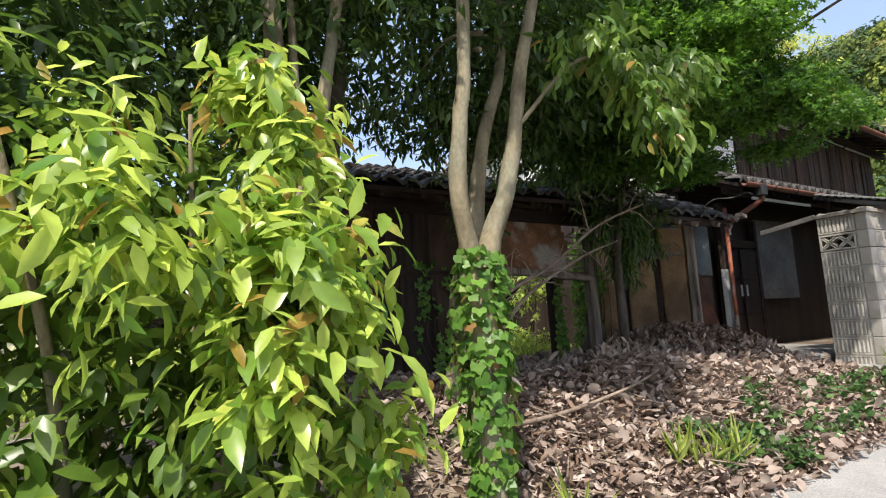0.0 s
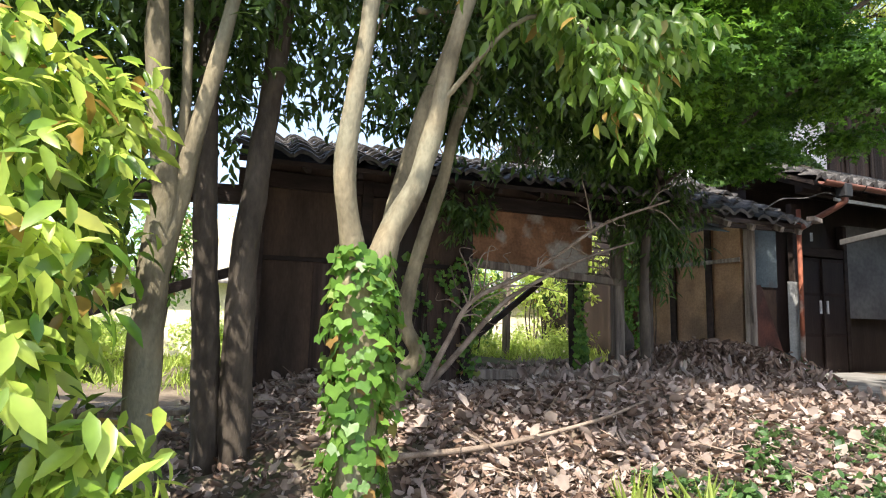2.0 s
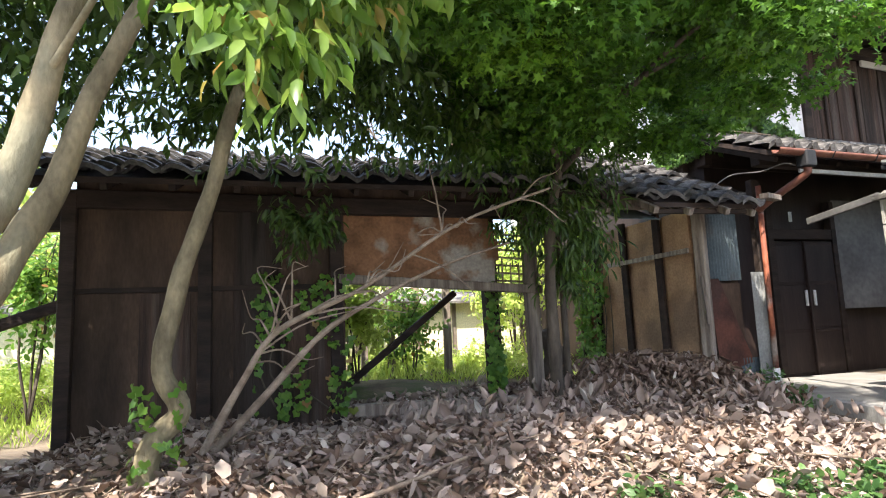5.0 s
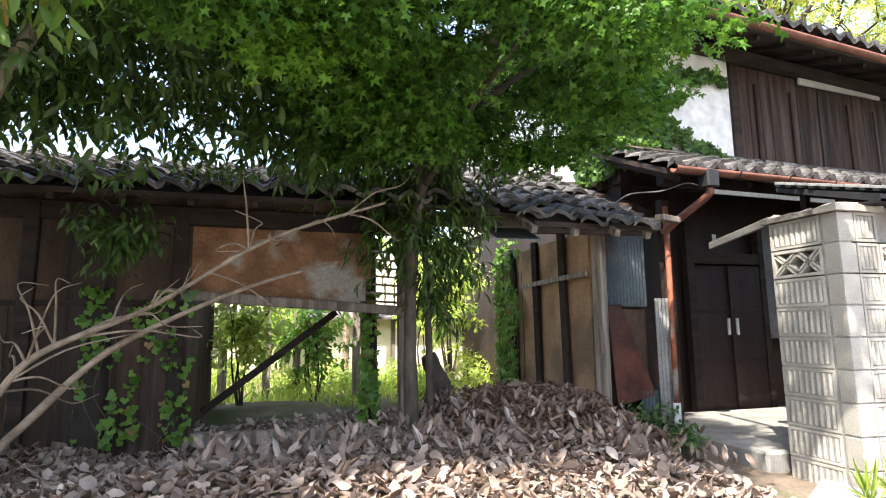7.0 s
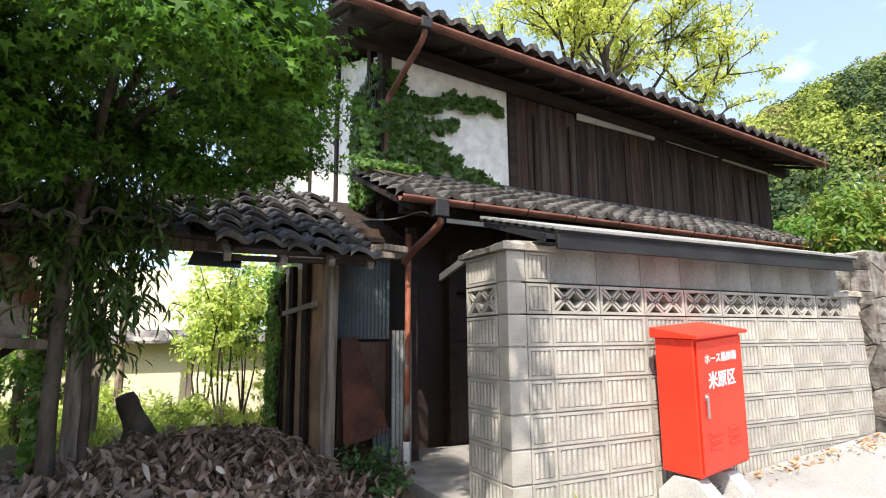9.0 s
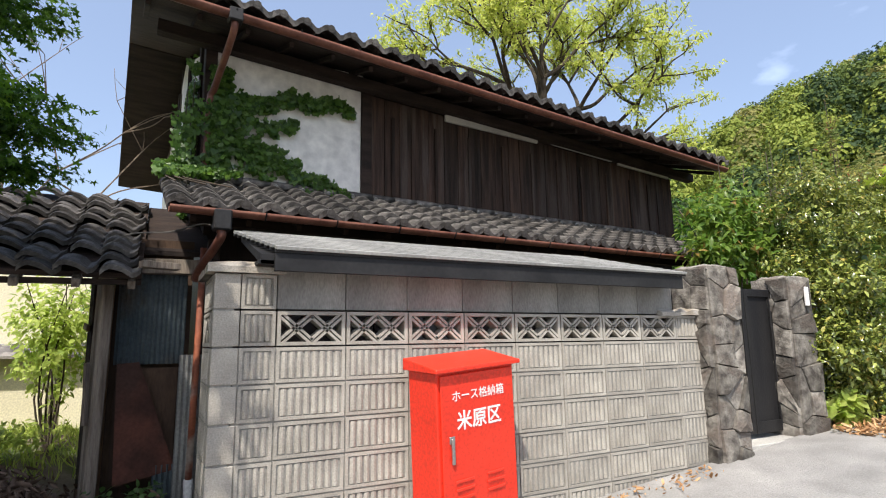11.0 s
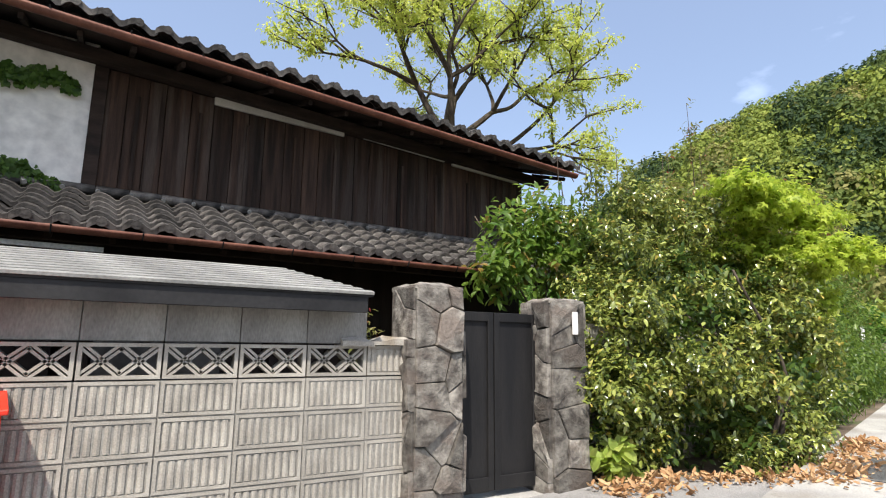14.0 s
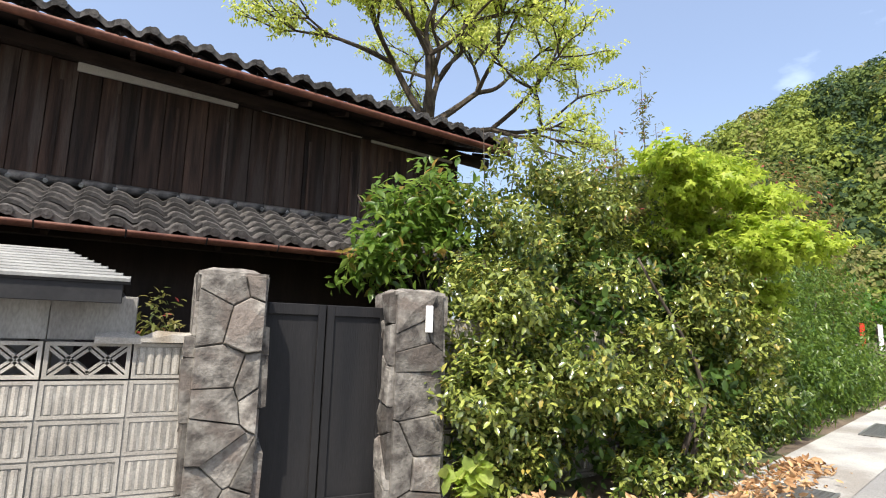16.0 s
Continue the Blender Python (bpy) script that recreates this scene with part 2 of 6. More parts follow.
L_REDDISH = leaf_material("bronze young leaf", (0.09, 0.13, 0.03), (0.24, 0.22, 0.065), 0.4, 0.4, 0.4, odd=(0.35, 0.08, 0.06))
L_DEAD = leaf_material("dry fallen leaf", (0.13, 0.09, 0.07), (0.38, 0.30, 0.25), 0.7, 0.12, 0.25, odd=(0.50, 0.44, 0.38))
L_DEADPALE = leaf_material("pale fallen leaf", (0.20, 0.15, 0.12), (0.42, 0.345, 0.29), 0.75, 0.12, 0.2)
L_DEADDARK = leaf_material("dark fallen leaf", (0.075, 0.045, 0.03), (0.25, 0.175, 0.13), 0.75, 0.1, 0.2)
L_DEADTAN = leaf_material("tan fallen leaf", (0.27, 0.14, 0.06), (0.56, 0.37, 0.20), 0.7, 0.15, 0.25)


# ---- building blocks ----
def tidy(v):
    v = Vector(v)
    return v.normalized() if v.length > 1e-9 else Vector((0, 0, 1))


def thing(name, at=(0, 0, 0), turn=0.0, label="", category="", group="", kind=""):
    ob = new(name)
    ob.empty_display_size = 0.1
    ob.matrix_world = pose(*at, 0, 0, turn)
    return tagged(ob, label, category, group, kind)


def mesh_of(bm, mat, name="mesh", smooth=False):
    me = bpy.data.meshes.new(name)
    bm.to_mesh(me)
    bm.free()
    me.materials.append(mat)
    if smooth:
        me.polygons.foreach_set("use_smooth", [True] * len(me.polygons))
    return me


def part(name, bm, mat, parent=None, label="", smooth=False):
    ob = new(name, bm if isinstance(bm, bpy.types.Mesh) else mesh_of(bm, mat, name, smooth))
    if parent:
        ob.parent = parent
    return tagged(ob, label)


def piece(name, me, parent, m):
    ob = new(name, me)
    ob.parent = parent
    ob.matrix_local = m
    return ob


def add_box(bm, x0, x1, y0, y1, z0, z1, m=None):
    vs = [bm.verts.new(v) for v in ((x0, y0, z0), (x1, y0, z0), (x1, y1, z0), (x0, y1, z0), (x0, y0, z1), (x1, y0, z1), (x1, y1, z1), (x0, y1, z1))]
    for f in ((0, 3, 2, 1), (4, 5, 6, 7), (0, 1, 5, 4), (1, 2, 6, 5), (2, 3, 7, 6), (3, 0, 4, 7)):
        bm.faces.new([vs[i] for i in f])
    if m is not None:
        bmesh.ops.transform(bm, matrix=m, verts=vs)
    return vs


def box(x0, x1, y0, y1, z0, z1, bevel=0.0, wobble=0.0):
    bm = bmesh.new()
    add_box(bm, x0, x1, y0, y1, z0, z1)
    if bevel:
        bmesh.ops.bevel(bm, geom=bm.edges[:], offset=bevel, segments=1, affect="EDGES")
    if wobble:
        for v in bm.verts:
            v.co += Vector(RNG.normal(0, wobble, 3))
    return bm


def beam(a, b, w, h, bevel=0.004):
    """A squared timber from a to b."""
    a, b = Vector(a), Vector(b)
    d = (b - a).normalized()
    s = d.cross(Vector((0, 0, 1)))
    s = s.normalized() if s.length > 1e-3 else Vector((1, 0, 0))
    u = s.cross(d)
    bm = box(-w / 2, w / 2, 0, (b - a).length, -h / 2, h / 2, bevel)
    m = Matrix((s, d, u)).transposed().to_4x4()
    m.translation = a
    bmesh.ops.transform(bm, matrix=m, verts=bm.verts[:])
    return bm


def add_tube(bm, pts, radii, sides=9, knobby=0.0):
    pts = [Vector(p) for p in pts]
    rings = []
    side = None
    for i, p in enumerate(pts):
        d = tidy(pts[min(i + 1, len(pts) - 1)] - pts[max(i - 1, 0)])
        side = d.cross(Vector((0.3, 1, 0.2))) if side is None else side - d * side.dot(d)
        side = tidy(side)
        up = d.cross(side)
        ring = []
        for k in range(sides):
            a = 2 * math.pi * k / sides
            r = radii[i] * (1 + knobby * (noise.noise(p * 5 + Vector((k * 1.7, 0, 0))) if knobby else 0))
            ring.append(bm.verts.new(p + (side * math.cos(a) + up * math.sin(a)) * r))
        rings.append(ring)
    for a, b in zip(rings, rings[1:]):
        for k in range(sides):
            bm.faces.new((a[k], a[(k + 1) % sides], b[(k + 1) % sides], b[k]))
    bm.faces.new(rings[0][::-1])
    bm.faces.new(rings[-1])
    return bm


def smooth_line(pts, n=6):
    """A curve through pts."""
    p = [Vector(q) for q in pts]
    p = [p[0] * 2 - p[1]] + p + [p[-1] * 2 - p[-2]]
    out = []
    for i in range(1, len(p) - 2):
        for k in range(n):
            t = k / n
            out.append(0.5 * ((2 * p[i]) + (p[i + 1] - p[i - 1]) * t + (2 * p[i - 1] - 5 * p[i] + 4 * p[i + 1] - p[i + 2]) * t * t + (3 * p[i] - p[i - 1] - 3 * p[i + 1] + p[i + 2]) * t ** 3))
    out.append(p[-2])
    return out


def limb(bm, pts, r0, r1, sides=9, n=6, knobby=0.25):
    line = smooth_line(pts, n)
    add_tube(bm, line, [r0 + (r1 - r0) * i / (len(line) - 1) for i in range(len(line))], sides, knobby)
    return line


# leaf outlines: along, across, lift, and their faces
LEAF_V = np.array([(0, 0, 0), (0.3, -0.42, 0.06), (0.3, 0, 0), (0.3, 0.42, 0.06), (0.65, -0.4, 0.03), (0.65, 0, -0.03), (0.65, 0.4, 0.03), (1, 0, -0.12)])
LEAF_F = [(0, 2, 1), (0, 3, 2), (1, 2, 5, 4), (2, 3, 6, 5), (4, 5, 7), (5, 6, 7)]
SIMPLE_V = np.array([(0, 0, 0), (0.45, -0.5, 0.05), (1, 0, -0.08), (0.45, 0.5, 0.05)])
SIMPLE_F = [(0, 1, 2), (0, 2, 3)]
CURL_V = np.array([(0, 0, 0.1), (0.3, -0.4, 0.22), (0.3, 0, 0), (0.3, 0.4, 0.2), (0.7, -0.36, 0.26), (0.7, 0, 0.04), (0.7, 0.36, 0.15), (1, 0, 0.2)])


def star_leaf(lobes, deep):
    v = [(0, 0, 0)]
    for i in range(lobes):
        a = (i / (lobes - 1) - 0.5) * radians(250)
        r = 1 - 0.45 * abs(i / (lobes - 1) - 0.5) * 2
        v.append((r * math.cos(a), r * math.sin(a), -0.08 * r))
        if i < lobes - 1:
            b = ((i + 0.5) / (lobes - 1) - 0.5) * radians(250)
            v.append((deep * math.cos(b), deep * math.sin(b), 0.03))
    return np.array(v), [(0, k, k + 1) for k in range(1, len(v) - 1)]


MAPLE_V, MAPLE_F = star_leaf(5, 0.36)
IVY_V, IVY_F = star_leaf(5, 0.66)


def leaf_mesh(name, at, ahead, out, length, width, mat, shape=(LEAF_V, LEAF_F)):
    """One mesh of many leaves: where each begins, its way, its upper side, its length and its width."""
    V, F = shape
    ahead = ahead / (np.linalg.norm(ahead, axis=1, keepdims=True) + 1e-9)
    side = np.cross(out, ahead)
    side /= np.linalg.norm(side, axis=1, keepdims=True) + 1e-9
    up = np.cross(ahead, side)
    length, width = np.broadcast_to(length, len(at)), np.broadcast_to(width, len(at))
    P = at[:, None] + (V[None, :, 0:1] * ahead[:, None] + V[None, :, 2:3] * up[:, None]) * length[:, None, None] + V[None, :, 1:2] * side[:, None] * width[:, None, None]
    n, k = len(at), len(V)
    me = bpy.data.meshes.new(name)
    loops = np.concatenate([np.array(f) for f in F])
    sizes = np.array([len(f) for f in F])
    allloops = (np.arange(n)[:, None] * k + loops[None]).ravel()
    allsizes = np.tile(sizes, n)
    starts = np.concatenate([[0], np.cumsum(allsizes)[:-1]])
    me.vertices.add(n * k)
    me.vertices.foreach_set("co", P.ravel())
    me.loops.add(len(allloops))
    me.loops.foreach_set("vertex_index", allloops)
    me.polygons.add(len(allsizes))
    me.polygons.foreach_set("loop_start", starts)
    me.update(calc_edges=True)
    me.validate()
    me.materials.append(mat)
    return me


def sprays(ells, count, k, spacing, droop, shell=0.45, seed=1, up=0.3):
    """Leaf places in sprays over and within ellipsoids (x, y, z, rx, ry, rz)."""
    rng = np.random.default_rng(seed)
    E = np.array(ells, float)
    vol = (E[:, 3] * E[:, 4] * E[:, 5]) ** 0.67
    pick = rng.choice(len(E), count, p=vol / vol.sum())
    d = rng.normal(size=(count, 3))
    d /= np.linalg.norm(d, axis=1, keepdims=True)
    r = shell + (1.04 - shell) * rng.random((count, 1)) ** 0.6
    lump = 1 + 0.22 * np.sin(d[:, 0:1] * 7 + pick[:, None]) * np.cos(d[:, 2:3] * 6 + d[:, 1:2] * 5)
    c = E[pick, :3] + d * E[pick, 3:] * r * lump
    way = d + rng.normal(0, 0.45, (count, 3)) + [0, 0, up]
    way /= np.linalg.norm(way, axis=1, keepdims=True)
    across = np.cross(way, rng.normal(size=(count, 3)))
    across /= np.linalg.norm(across, axis=1, keepdims=True)
    third = np.cross(way, across)
    at, ahead, out = [], [], []
    for i in range(k):
        a = i * 2.4 + rng.random((count, 1)) * 0.8
        perp = across * np.cos(a) + third * np.sin(a)
        at.append(c + way * (i - k / 2) * spacing)
        ahead.append(way * 0.55 + perp + [0, 0, -droop] + rng.normal(0, 0.2, (count, 3)))
        out.append(way * 0.6 + [0, 0, 0.9] + rng.normal(0, 0.35, (count, 3)))
    return np.concatenate(at), np.concatenate(ahead), np.concatenate(out), c


def crown(name, ells, count, k, length, ratio, mat, parent, droop=0.4, shell=0.45, seed=1, shape=(LEAF_V, LEAF_F), spacing=None, label="", up=0.3, keep=None):
    at, ahead, out, _ = sprays(ells, count, k, spacing or length * 0.35, droop, shell, seed, up)
    if keep is not None:
        ok = keep(at)
        at, ahead, out = at[ok], ahead[ok], out[ok]
    rng = np.random.default_rng(seed + 50)
    ln = length * rng.uniform(0.6, 1.2, len(at))
    return part(name, leaf_mesh(name, at, ahead, out, ln, ln * ratio, mat, shape), mat, parent, label)


# ---- ground, road, gutter ----
def step(a, b, x):
    t = min(1.0, max(0.0, (x - a) / (b - a)))
    return t * t * (3 - 2 * t)


def road_z(x):
    return 0.10 + 0.085 * max(x, -12) if x < 5 else 0.525 + 0.05 * (min(x, 40) - 5)


def ground_z(x, y):
    z = road_z(x) - 0.02
    left = 1 - step(-1.3, -0.35, x)
    bank = step(-1.25, 0.35, y) * left
    top = 0.24 + 0.10 * math.sin(x * 1.3) * math.cos(y * 1.7 + 0.5) - 0.28 * step(-5.2, -6.6, x)
    pile = 0.08 * math.exp(-((x + 1.5) ** 2 / 1.2 + (y - 1.4) ** 2 / 0.7)) + 0.07 * math.exp(-((x + 3.3) ** 2 / 1.4 + (y - 0.5) ** 2 / 0.6))
    z = z * (1 - bank) + (top + pile) * bank
    yard = step(0.6, 2.2, y) * step(-0.6, 0.1, x) * (1 - step(5.5, 7, x))
    z = z * (1 - yard) + 0.2 * yard
    far = step(14, 60, abs(x)) if x < 0 else step(40, 90, x)
    z += (noise.noise((x * 1.7, y * 1.7, 0)) * 0.05 + noise.noise((x * 5, y * 5, 3)) * 0.02) * bank * (1 - far)
    if y < -1.0 or x > 0:
        z -= 0.03 * (1 - bank)
    return z


def axis_marks(lo, hi, d0, reach=900):
    mid = list(np.arange(lo, hi + 1e-6, d0))
    a, s = [], d0
    while (a[-1] if a else lo) > -reach:
        s *= 1.5
        a.append((a[-1] if a else lo) - s)
    b, s = [], d0
    while (b[-1] if b else hi) < reach:
        s *= 1.5
        b.append((b[-1] if b else hi) + s)
    return a[::-1] + mid + b


gx, gy = axis_marks(-11, 18, 0.16), axis_marks(-6, 9, 0.16)
gv = [(x, y, ground_z(x, y)) for y in gy for x in gx]
gf = [(j * len(gx) + i, j * len(gx) + i + 1, (j + 1) * len(gx) + i + 1, (j + 1) * len(gx) + i) for j in range(len(gy) - 1) for i in range(len(gx) - 1)]
gm = bpy.data.meshes.new("ground")
gm.from_pydata(gv, [], gf)
gm.materials.append(M_EARTH)
gm.polygons.foreach_set("use_smooth", [True] * len(gm.polygons))
ground = tagged(new("ground", gm), "brown earth with dry leaf mould, banked up beside the lane", "ground", kind="structure")


def gut_y(x):
    """The far lane edge, bending away beyond the gate."""
    return -0.75 + 0.264 * (x - 7.46)


def lane_edge(x):
    """The lane's edge on the house side."""
    if x < -1.2:
        return -1.0 + 0.08 * math.sin(x * 2.1)
    if x < 0:
        return -1.0 + 1.3 * step(-1.2, -0.1, x)
    if x < 5.6:
        return 0.3 - 0.32 * step(0, 0.3, x)
    return gut_y(x) if x > 7.0 else -0.02 + (gut_y(7.0) + 0.02) * step(5.6, 7.0, x)


def strip(name, xs, near, far, lift, mat, label, cat, rows=5, thick=0.0):
    v, f = [], []
    for x in xs:
        for k in range(rows):
            y = near(x) + (far(x) - near(x)) * k / (rows - 1)
            v.append((x, y, road_z(x) + lift))
    for i in range(len(xs) - 1):
        for k in range(rows - 1):
            a = i * rows + k
            f.append((a, a + 1, a + rows + 1, a + rows))
    me = bpy.data.meshes.new(name)
    me.from_pydata(v, [], f)
    me.materials.append(mat)
    return tagged(new(name, me), label, cat, kind="structure")


xs = list(np.arange(-40, 40.01, 0.4))
strip("road", xs, lambda x: (-7.0 if x < 6 else -7.0 + 0.264 * (x - 6)), lane_edge, 0.0, M_ROAD, "sun-bleached grey asphalt lane, gently rising", "road", 9)
strip("pavement", list(np.arange(5.2, 30, 0.4)), lambda x: gut_y(x) - 0.62, lambda x: gut_y(x) + 0.10, 0.008, M_CONC, "pale concrete gutter cover along the hedge", "gutter", 3)
GRATE = thing("gutter_grate", label="dark steel drain grate set in the concrete gutter", category="grate", group="drain grates")
for y in (-0.2, 0.18):
    part("side_bar", box(-0.40, 0.40, y, y + 0.02, 0, 0.014), M_METAL, GRATE)
BAR = mesh_of(box(-0.005, 0.005, -0.18, 0.18, 0, 0.012), M_METAL, "bar")
for k in range(25):
    piece("bar", BAR, GRATE, pose(-0.39 + k * 0.0325, 0, 0))
# thin near-black plate painting the shade below the bars
part("pit_shade", box(-0.4, 0.4, -0.2, 0.2, -0.002, 0.002), M_FASCIA, GRATE)
GRATE.matrix_world = pose(7.46, gut_y(7.46) - 0.35, road_z(7.46) + 0.012, 0, -2.9, 14.8)
copy_thing(GRATE, pose(10.6, gut_y(10.6) - 0.35, road_z(10.6) + 0.012, 0, -2.9, 14.8))

# ---- block wall ----
PITCH, RISE, X0, TOP = 0.40, 0.20, 0.33, 1.60


def ribbed(width=0.39, ribs=8):
    """A cement block with a raised rim and half-round flutes."""
    h, w = 0.19, width
    bm = bmesh.new()
    add_box(bm, 0, w, 0.012, 0.115, 0, h)
    r = 0.018
    for x0, x1, z0, z1 in ((0, w, 0, r), (0, w, h - r, h), (0, r, r, h - r), (w - r, w, r, h - r)):
        add_box(bm, x0, x1, 0, 0.012, z0, z1)
    step_w = (w - 2 * r - 0.012) / ribs
    for k in range(ribs):
        a = r + 0.006 + k * step_w
        z0, z1 = r + 0.006, h - r - 0.006
        prof = [(a + step_w * (0.5 - 0.46 * math.cos(t)), 0.014 - 0.017 * math.sin(t)) for t in (0, 0.8, math.pi / 2, 2.34, math.pi)]
        lo = [bm.verts.new((x, y, z0)) for x, y in prof]
        hi = [bm.verts.new((x, y + 0.003, z1)) for x, y in prof]
        for i in range(4):
            bm.faces.new((lo[i], lo[i + 1], hi[i + 1], hi[i]))
        bm.faces.new(hi)
        bm.faces.new(lo[::-1])
    return mesh_of(bm, M_BLOCK, "ribbed_block")


def openwork(width=0.39):
    h, w, r = 0.19, width, 0.02
    bm = bmesh.new()
    for x0, x1, z0, z1 in ((0, w, 0, r), (0, w, h - r, h), (0, r, r, h - r), (w - r, w, r, h - r)):
        add_box(bm, x0, x1, 0, 0.115, z0, z1)
    xa, xb, za, zb = r, w - r, r, h - r
    xm = (xa + xb) / 2
    for (p, q) in (((xa, zb), (xm, za)), ((xm, za), (xb, zb)), ((xa, za), (xm, zb)), ((xm, zb), (xb, za))):
        a, b = Vector((p[0], 0, p[1])), Vector((q[0], 0, q[1]))
        d = (b - a).normalized()
        n = Vector((-d.z, 0, d.x))
        for off in (-0.0115, 0.0115):
            vs = [a + n * (off - 0.0075), b + n * (off - 0.0075), b + n * (off + 0.0075), a + n * (off + 0.0075)]
            lo = [bm.verts.new(v + Vector((0, 0.006, 0))) for v in vs]
            hi = [bm.verts.new(v + Vector((0, 0.10, 0))) for v in vs]
            for i in range(4):
                bm.faces.new((lo[i], lo[(i + 1) % 4], hi[(i + 1) % 4], hi[i]))
            bm.faces.new(lo[::-1])
    return mesh_of(bm, M_BLOCK, "openwork_block")


def smooth_block(w, h=0.19, mat=M_BLOCK, d=0.11):
    return mesh_of(box(0, w, 0, d, 0, h, 0.004), mat, "smooth_block")


RIB, RIBHALF, OPEN = ribbed(), ribbed(0.185, 4), openwork()
wall = thing("wall_front", label="weathered cement block garden wall with pierced top course", category="wall", kind="structure")
part("mortar_core", box(0.112, 4.0, 0.0075, 0.10, -0.15, TOP - RISE - 0.004), M_JOINT, wall)
for course in range(1, 9):
    z = TOP - (course + 1) * RISE + 0.005
    for k in range(8):
        piece("ribbed_block", RIB, wall, pose(X0 + k * PITCH + 0.005, RNG.normal(0, 0.0015), z))
    piece("ribbed_block", RIBHALF, wall, pose(0.14, 0, z))
    piece("ribbed_block", RIB, wall, pose(X0 + 8 * PITCH + 0.005, 0.004, z))
for k in range(8):
    piece("openwork_block", OPEN, wall, pose(X0 + k * PITCH + 0.005, 0, TOP - RISE + 0.005))
piece("ribbed_block", RIBHALF, wall, pose(0.14, 0, TOP - RISE + 0.005))
piece("ribbed_block", RIBHALF, wall, pose(0.14, 0, TOP + 0.005))
piece("ribbed_block", RIB, wall, pose(X0 + 8 * PITCH + 0.005, 0.004, TOP - RISE + 0.005))
EDGE, PANEL = smooth_block(0.135), mesh_of(box(0, 0.3965, 0.012, 0.11, 0, 0.24, 0.003), M_BLOCKOLD, "plain_panel")
for c in range(-1, 9):
    piece("smooth_block", EDGE, wall, pose(0.0, 0, TOP - c * RISE + 0.005 - RISE))
for k in range(8):
    piece("plain_panel", PANEL, wall, pose(X0 + k * PITCH + 0.004, 0.01, TOP + 0.006))
# the return at the corner, towards the house
side = thing("wall_side", label="cement block return wall with one pierced block", category="wall", kind="structure")
part("mortar_core", box(0.005, 0.105, 0.006, 0.515, -0.1, TOP - RISE - 0.004), M_JOINT, side)
part("mortar_core", box(0.005, 0.105, 0.006, 0.125, TOP - RISE, TOP + 0.19), M_JOINT, side)
for c in range(-1, 9):
    z = TOP - (c + 1) * RISE + 0.005
    piece("smooth_block" if c != 0 else "openwork_block", OPEN if c == 0 else RIB, side, pose(0.0, 0.52, z, 0, 0, -90))


def rough_cap(name, x0, x1, y0, y1, z, h, parent):
    bm = bmesh.new()
    n = max(3, int((x1 - x0) / 0.07))
    m = max(3, int((y1 - y0) / 0.07))
    bmesh.ops.create_grid(bm, x_segments=n, y_segments=m, size=0.5)
    for v in bm.verts:
        x, y = x0 + (v.co.x + 0.5) * (x1 - x0), y0 + (v.co.y + 0.5) * (y1 - y0)
        edge = abs(v.co.x) > 0.49 or abs(v.co.y) > 0.49
        v.co = (x, y, z + h * (0.55 if edge else 1.0) + noise.noise((x * 14, y * 14, 1)) * h * 0.35)
    ext = bmesh.ops.extrude_face_region(bm, geom=bm.faces[:])
    for v in [g for g in ext["geom"] if isinstance(g, bmesh.types.BMVert)]:
        v.co.z = z
    bmesh.ops.recalc_face_normals(bm, faces=bm.faces[:])
    return part(name, bm, M_STONE if parent is not wall else M_BLOCK, parent)


rough_cap("coping", -0.04, 0.37, -0.03, 0.13, TOP + 0.2, 0.07, wall)
rough_cap("coping", -0.04, 0.15, 0.13, 0.56, TOP + 0.2, 0.06, side)
rough_cap("coping", X0 + 7.55 * PITCH, X0 + 8.1 * PITCH, -0.03, 0.14, TOP - 0.01, 0.07, wall)
rough_cap("coping", X0 + 8.1 * PITCH, X0 + 9.0 * PITCH, -0.03, 0.14, TOP - 0.0, 0.06, wall)
part("footing", box(-0.02, 4.0, -0.03, 0.12, -0.3, 0.06 + 0.02, 0.01), M_CONC, wall)

# slatted lean-to roof over the wall
lean = thing("lean_to_roof", label="grey slatted lean-to roof with dark fascia above the block wall", category="roof", kind="structure")
xa, xb, zf, zb = 0.20, 3.46, 1.90, 2.12
yf, yb = -0.16, 0.62
part("fascia", box(xa + 0.08, xb, yf, yf + 0.03, zf - 0.10, zf + 0.0, 0.003), M_FASCIA, lean)
part("soffit", box(xa, xb, yf + 0.03, 0.2, zf - 0.06, zf - 0.04), M_FASCIA, lean)
n = 10
slat = mesh_of(box(0, xb - xa, 0, 0.062, 0.010, 0.030, 0.002), M_SLAT, "slat")
# near-black strip that paints the shadow line beneath each slat
shadow_strip = mesh_of(box(0, xb - xa, 0.012, 0.055, -0.006, 0.0098), M_FASCIA, "shadow_strip")
for k in range(n):
    t = k / n
    y, z = yf - 0.02 + (yb - yf) * t, zf + 0.002 + (zb - zf) * t
    cut, lead = t * 0.42, 0.14 * (1 - t)
    m = pose(xa - 0.06 + lead, y, z, 14.0, 0, 0) @ Matrix.Diagonal(((xb - xa - cut - lead + 0.09) / (xb - xa), 1, 1, 1))
    piece("slat", slat, lean, m)
    piece("shadow_strip", shadow_strip, lean, m)
bm = bmesh.new()
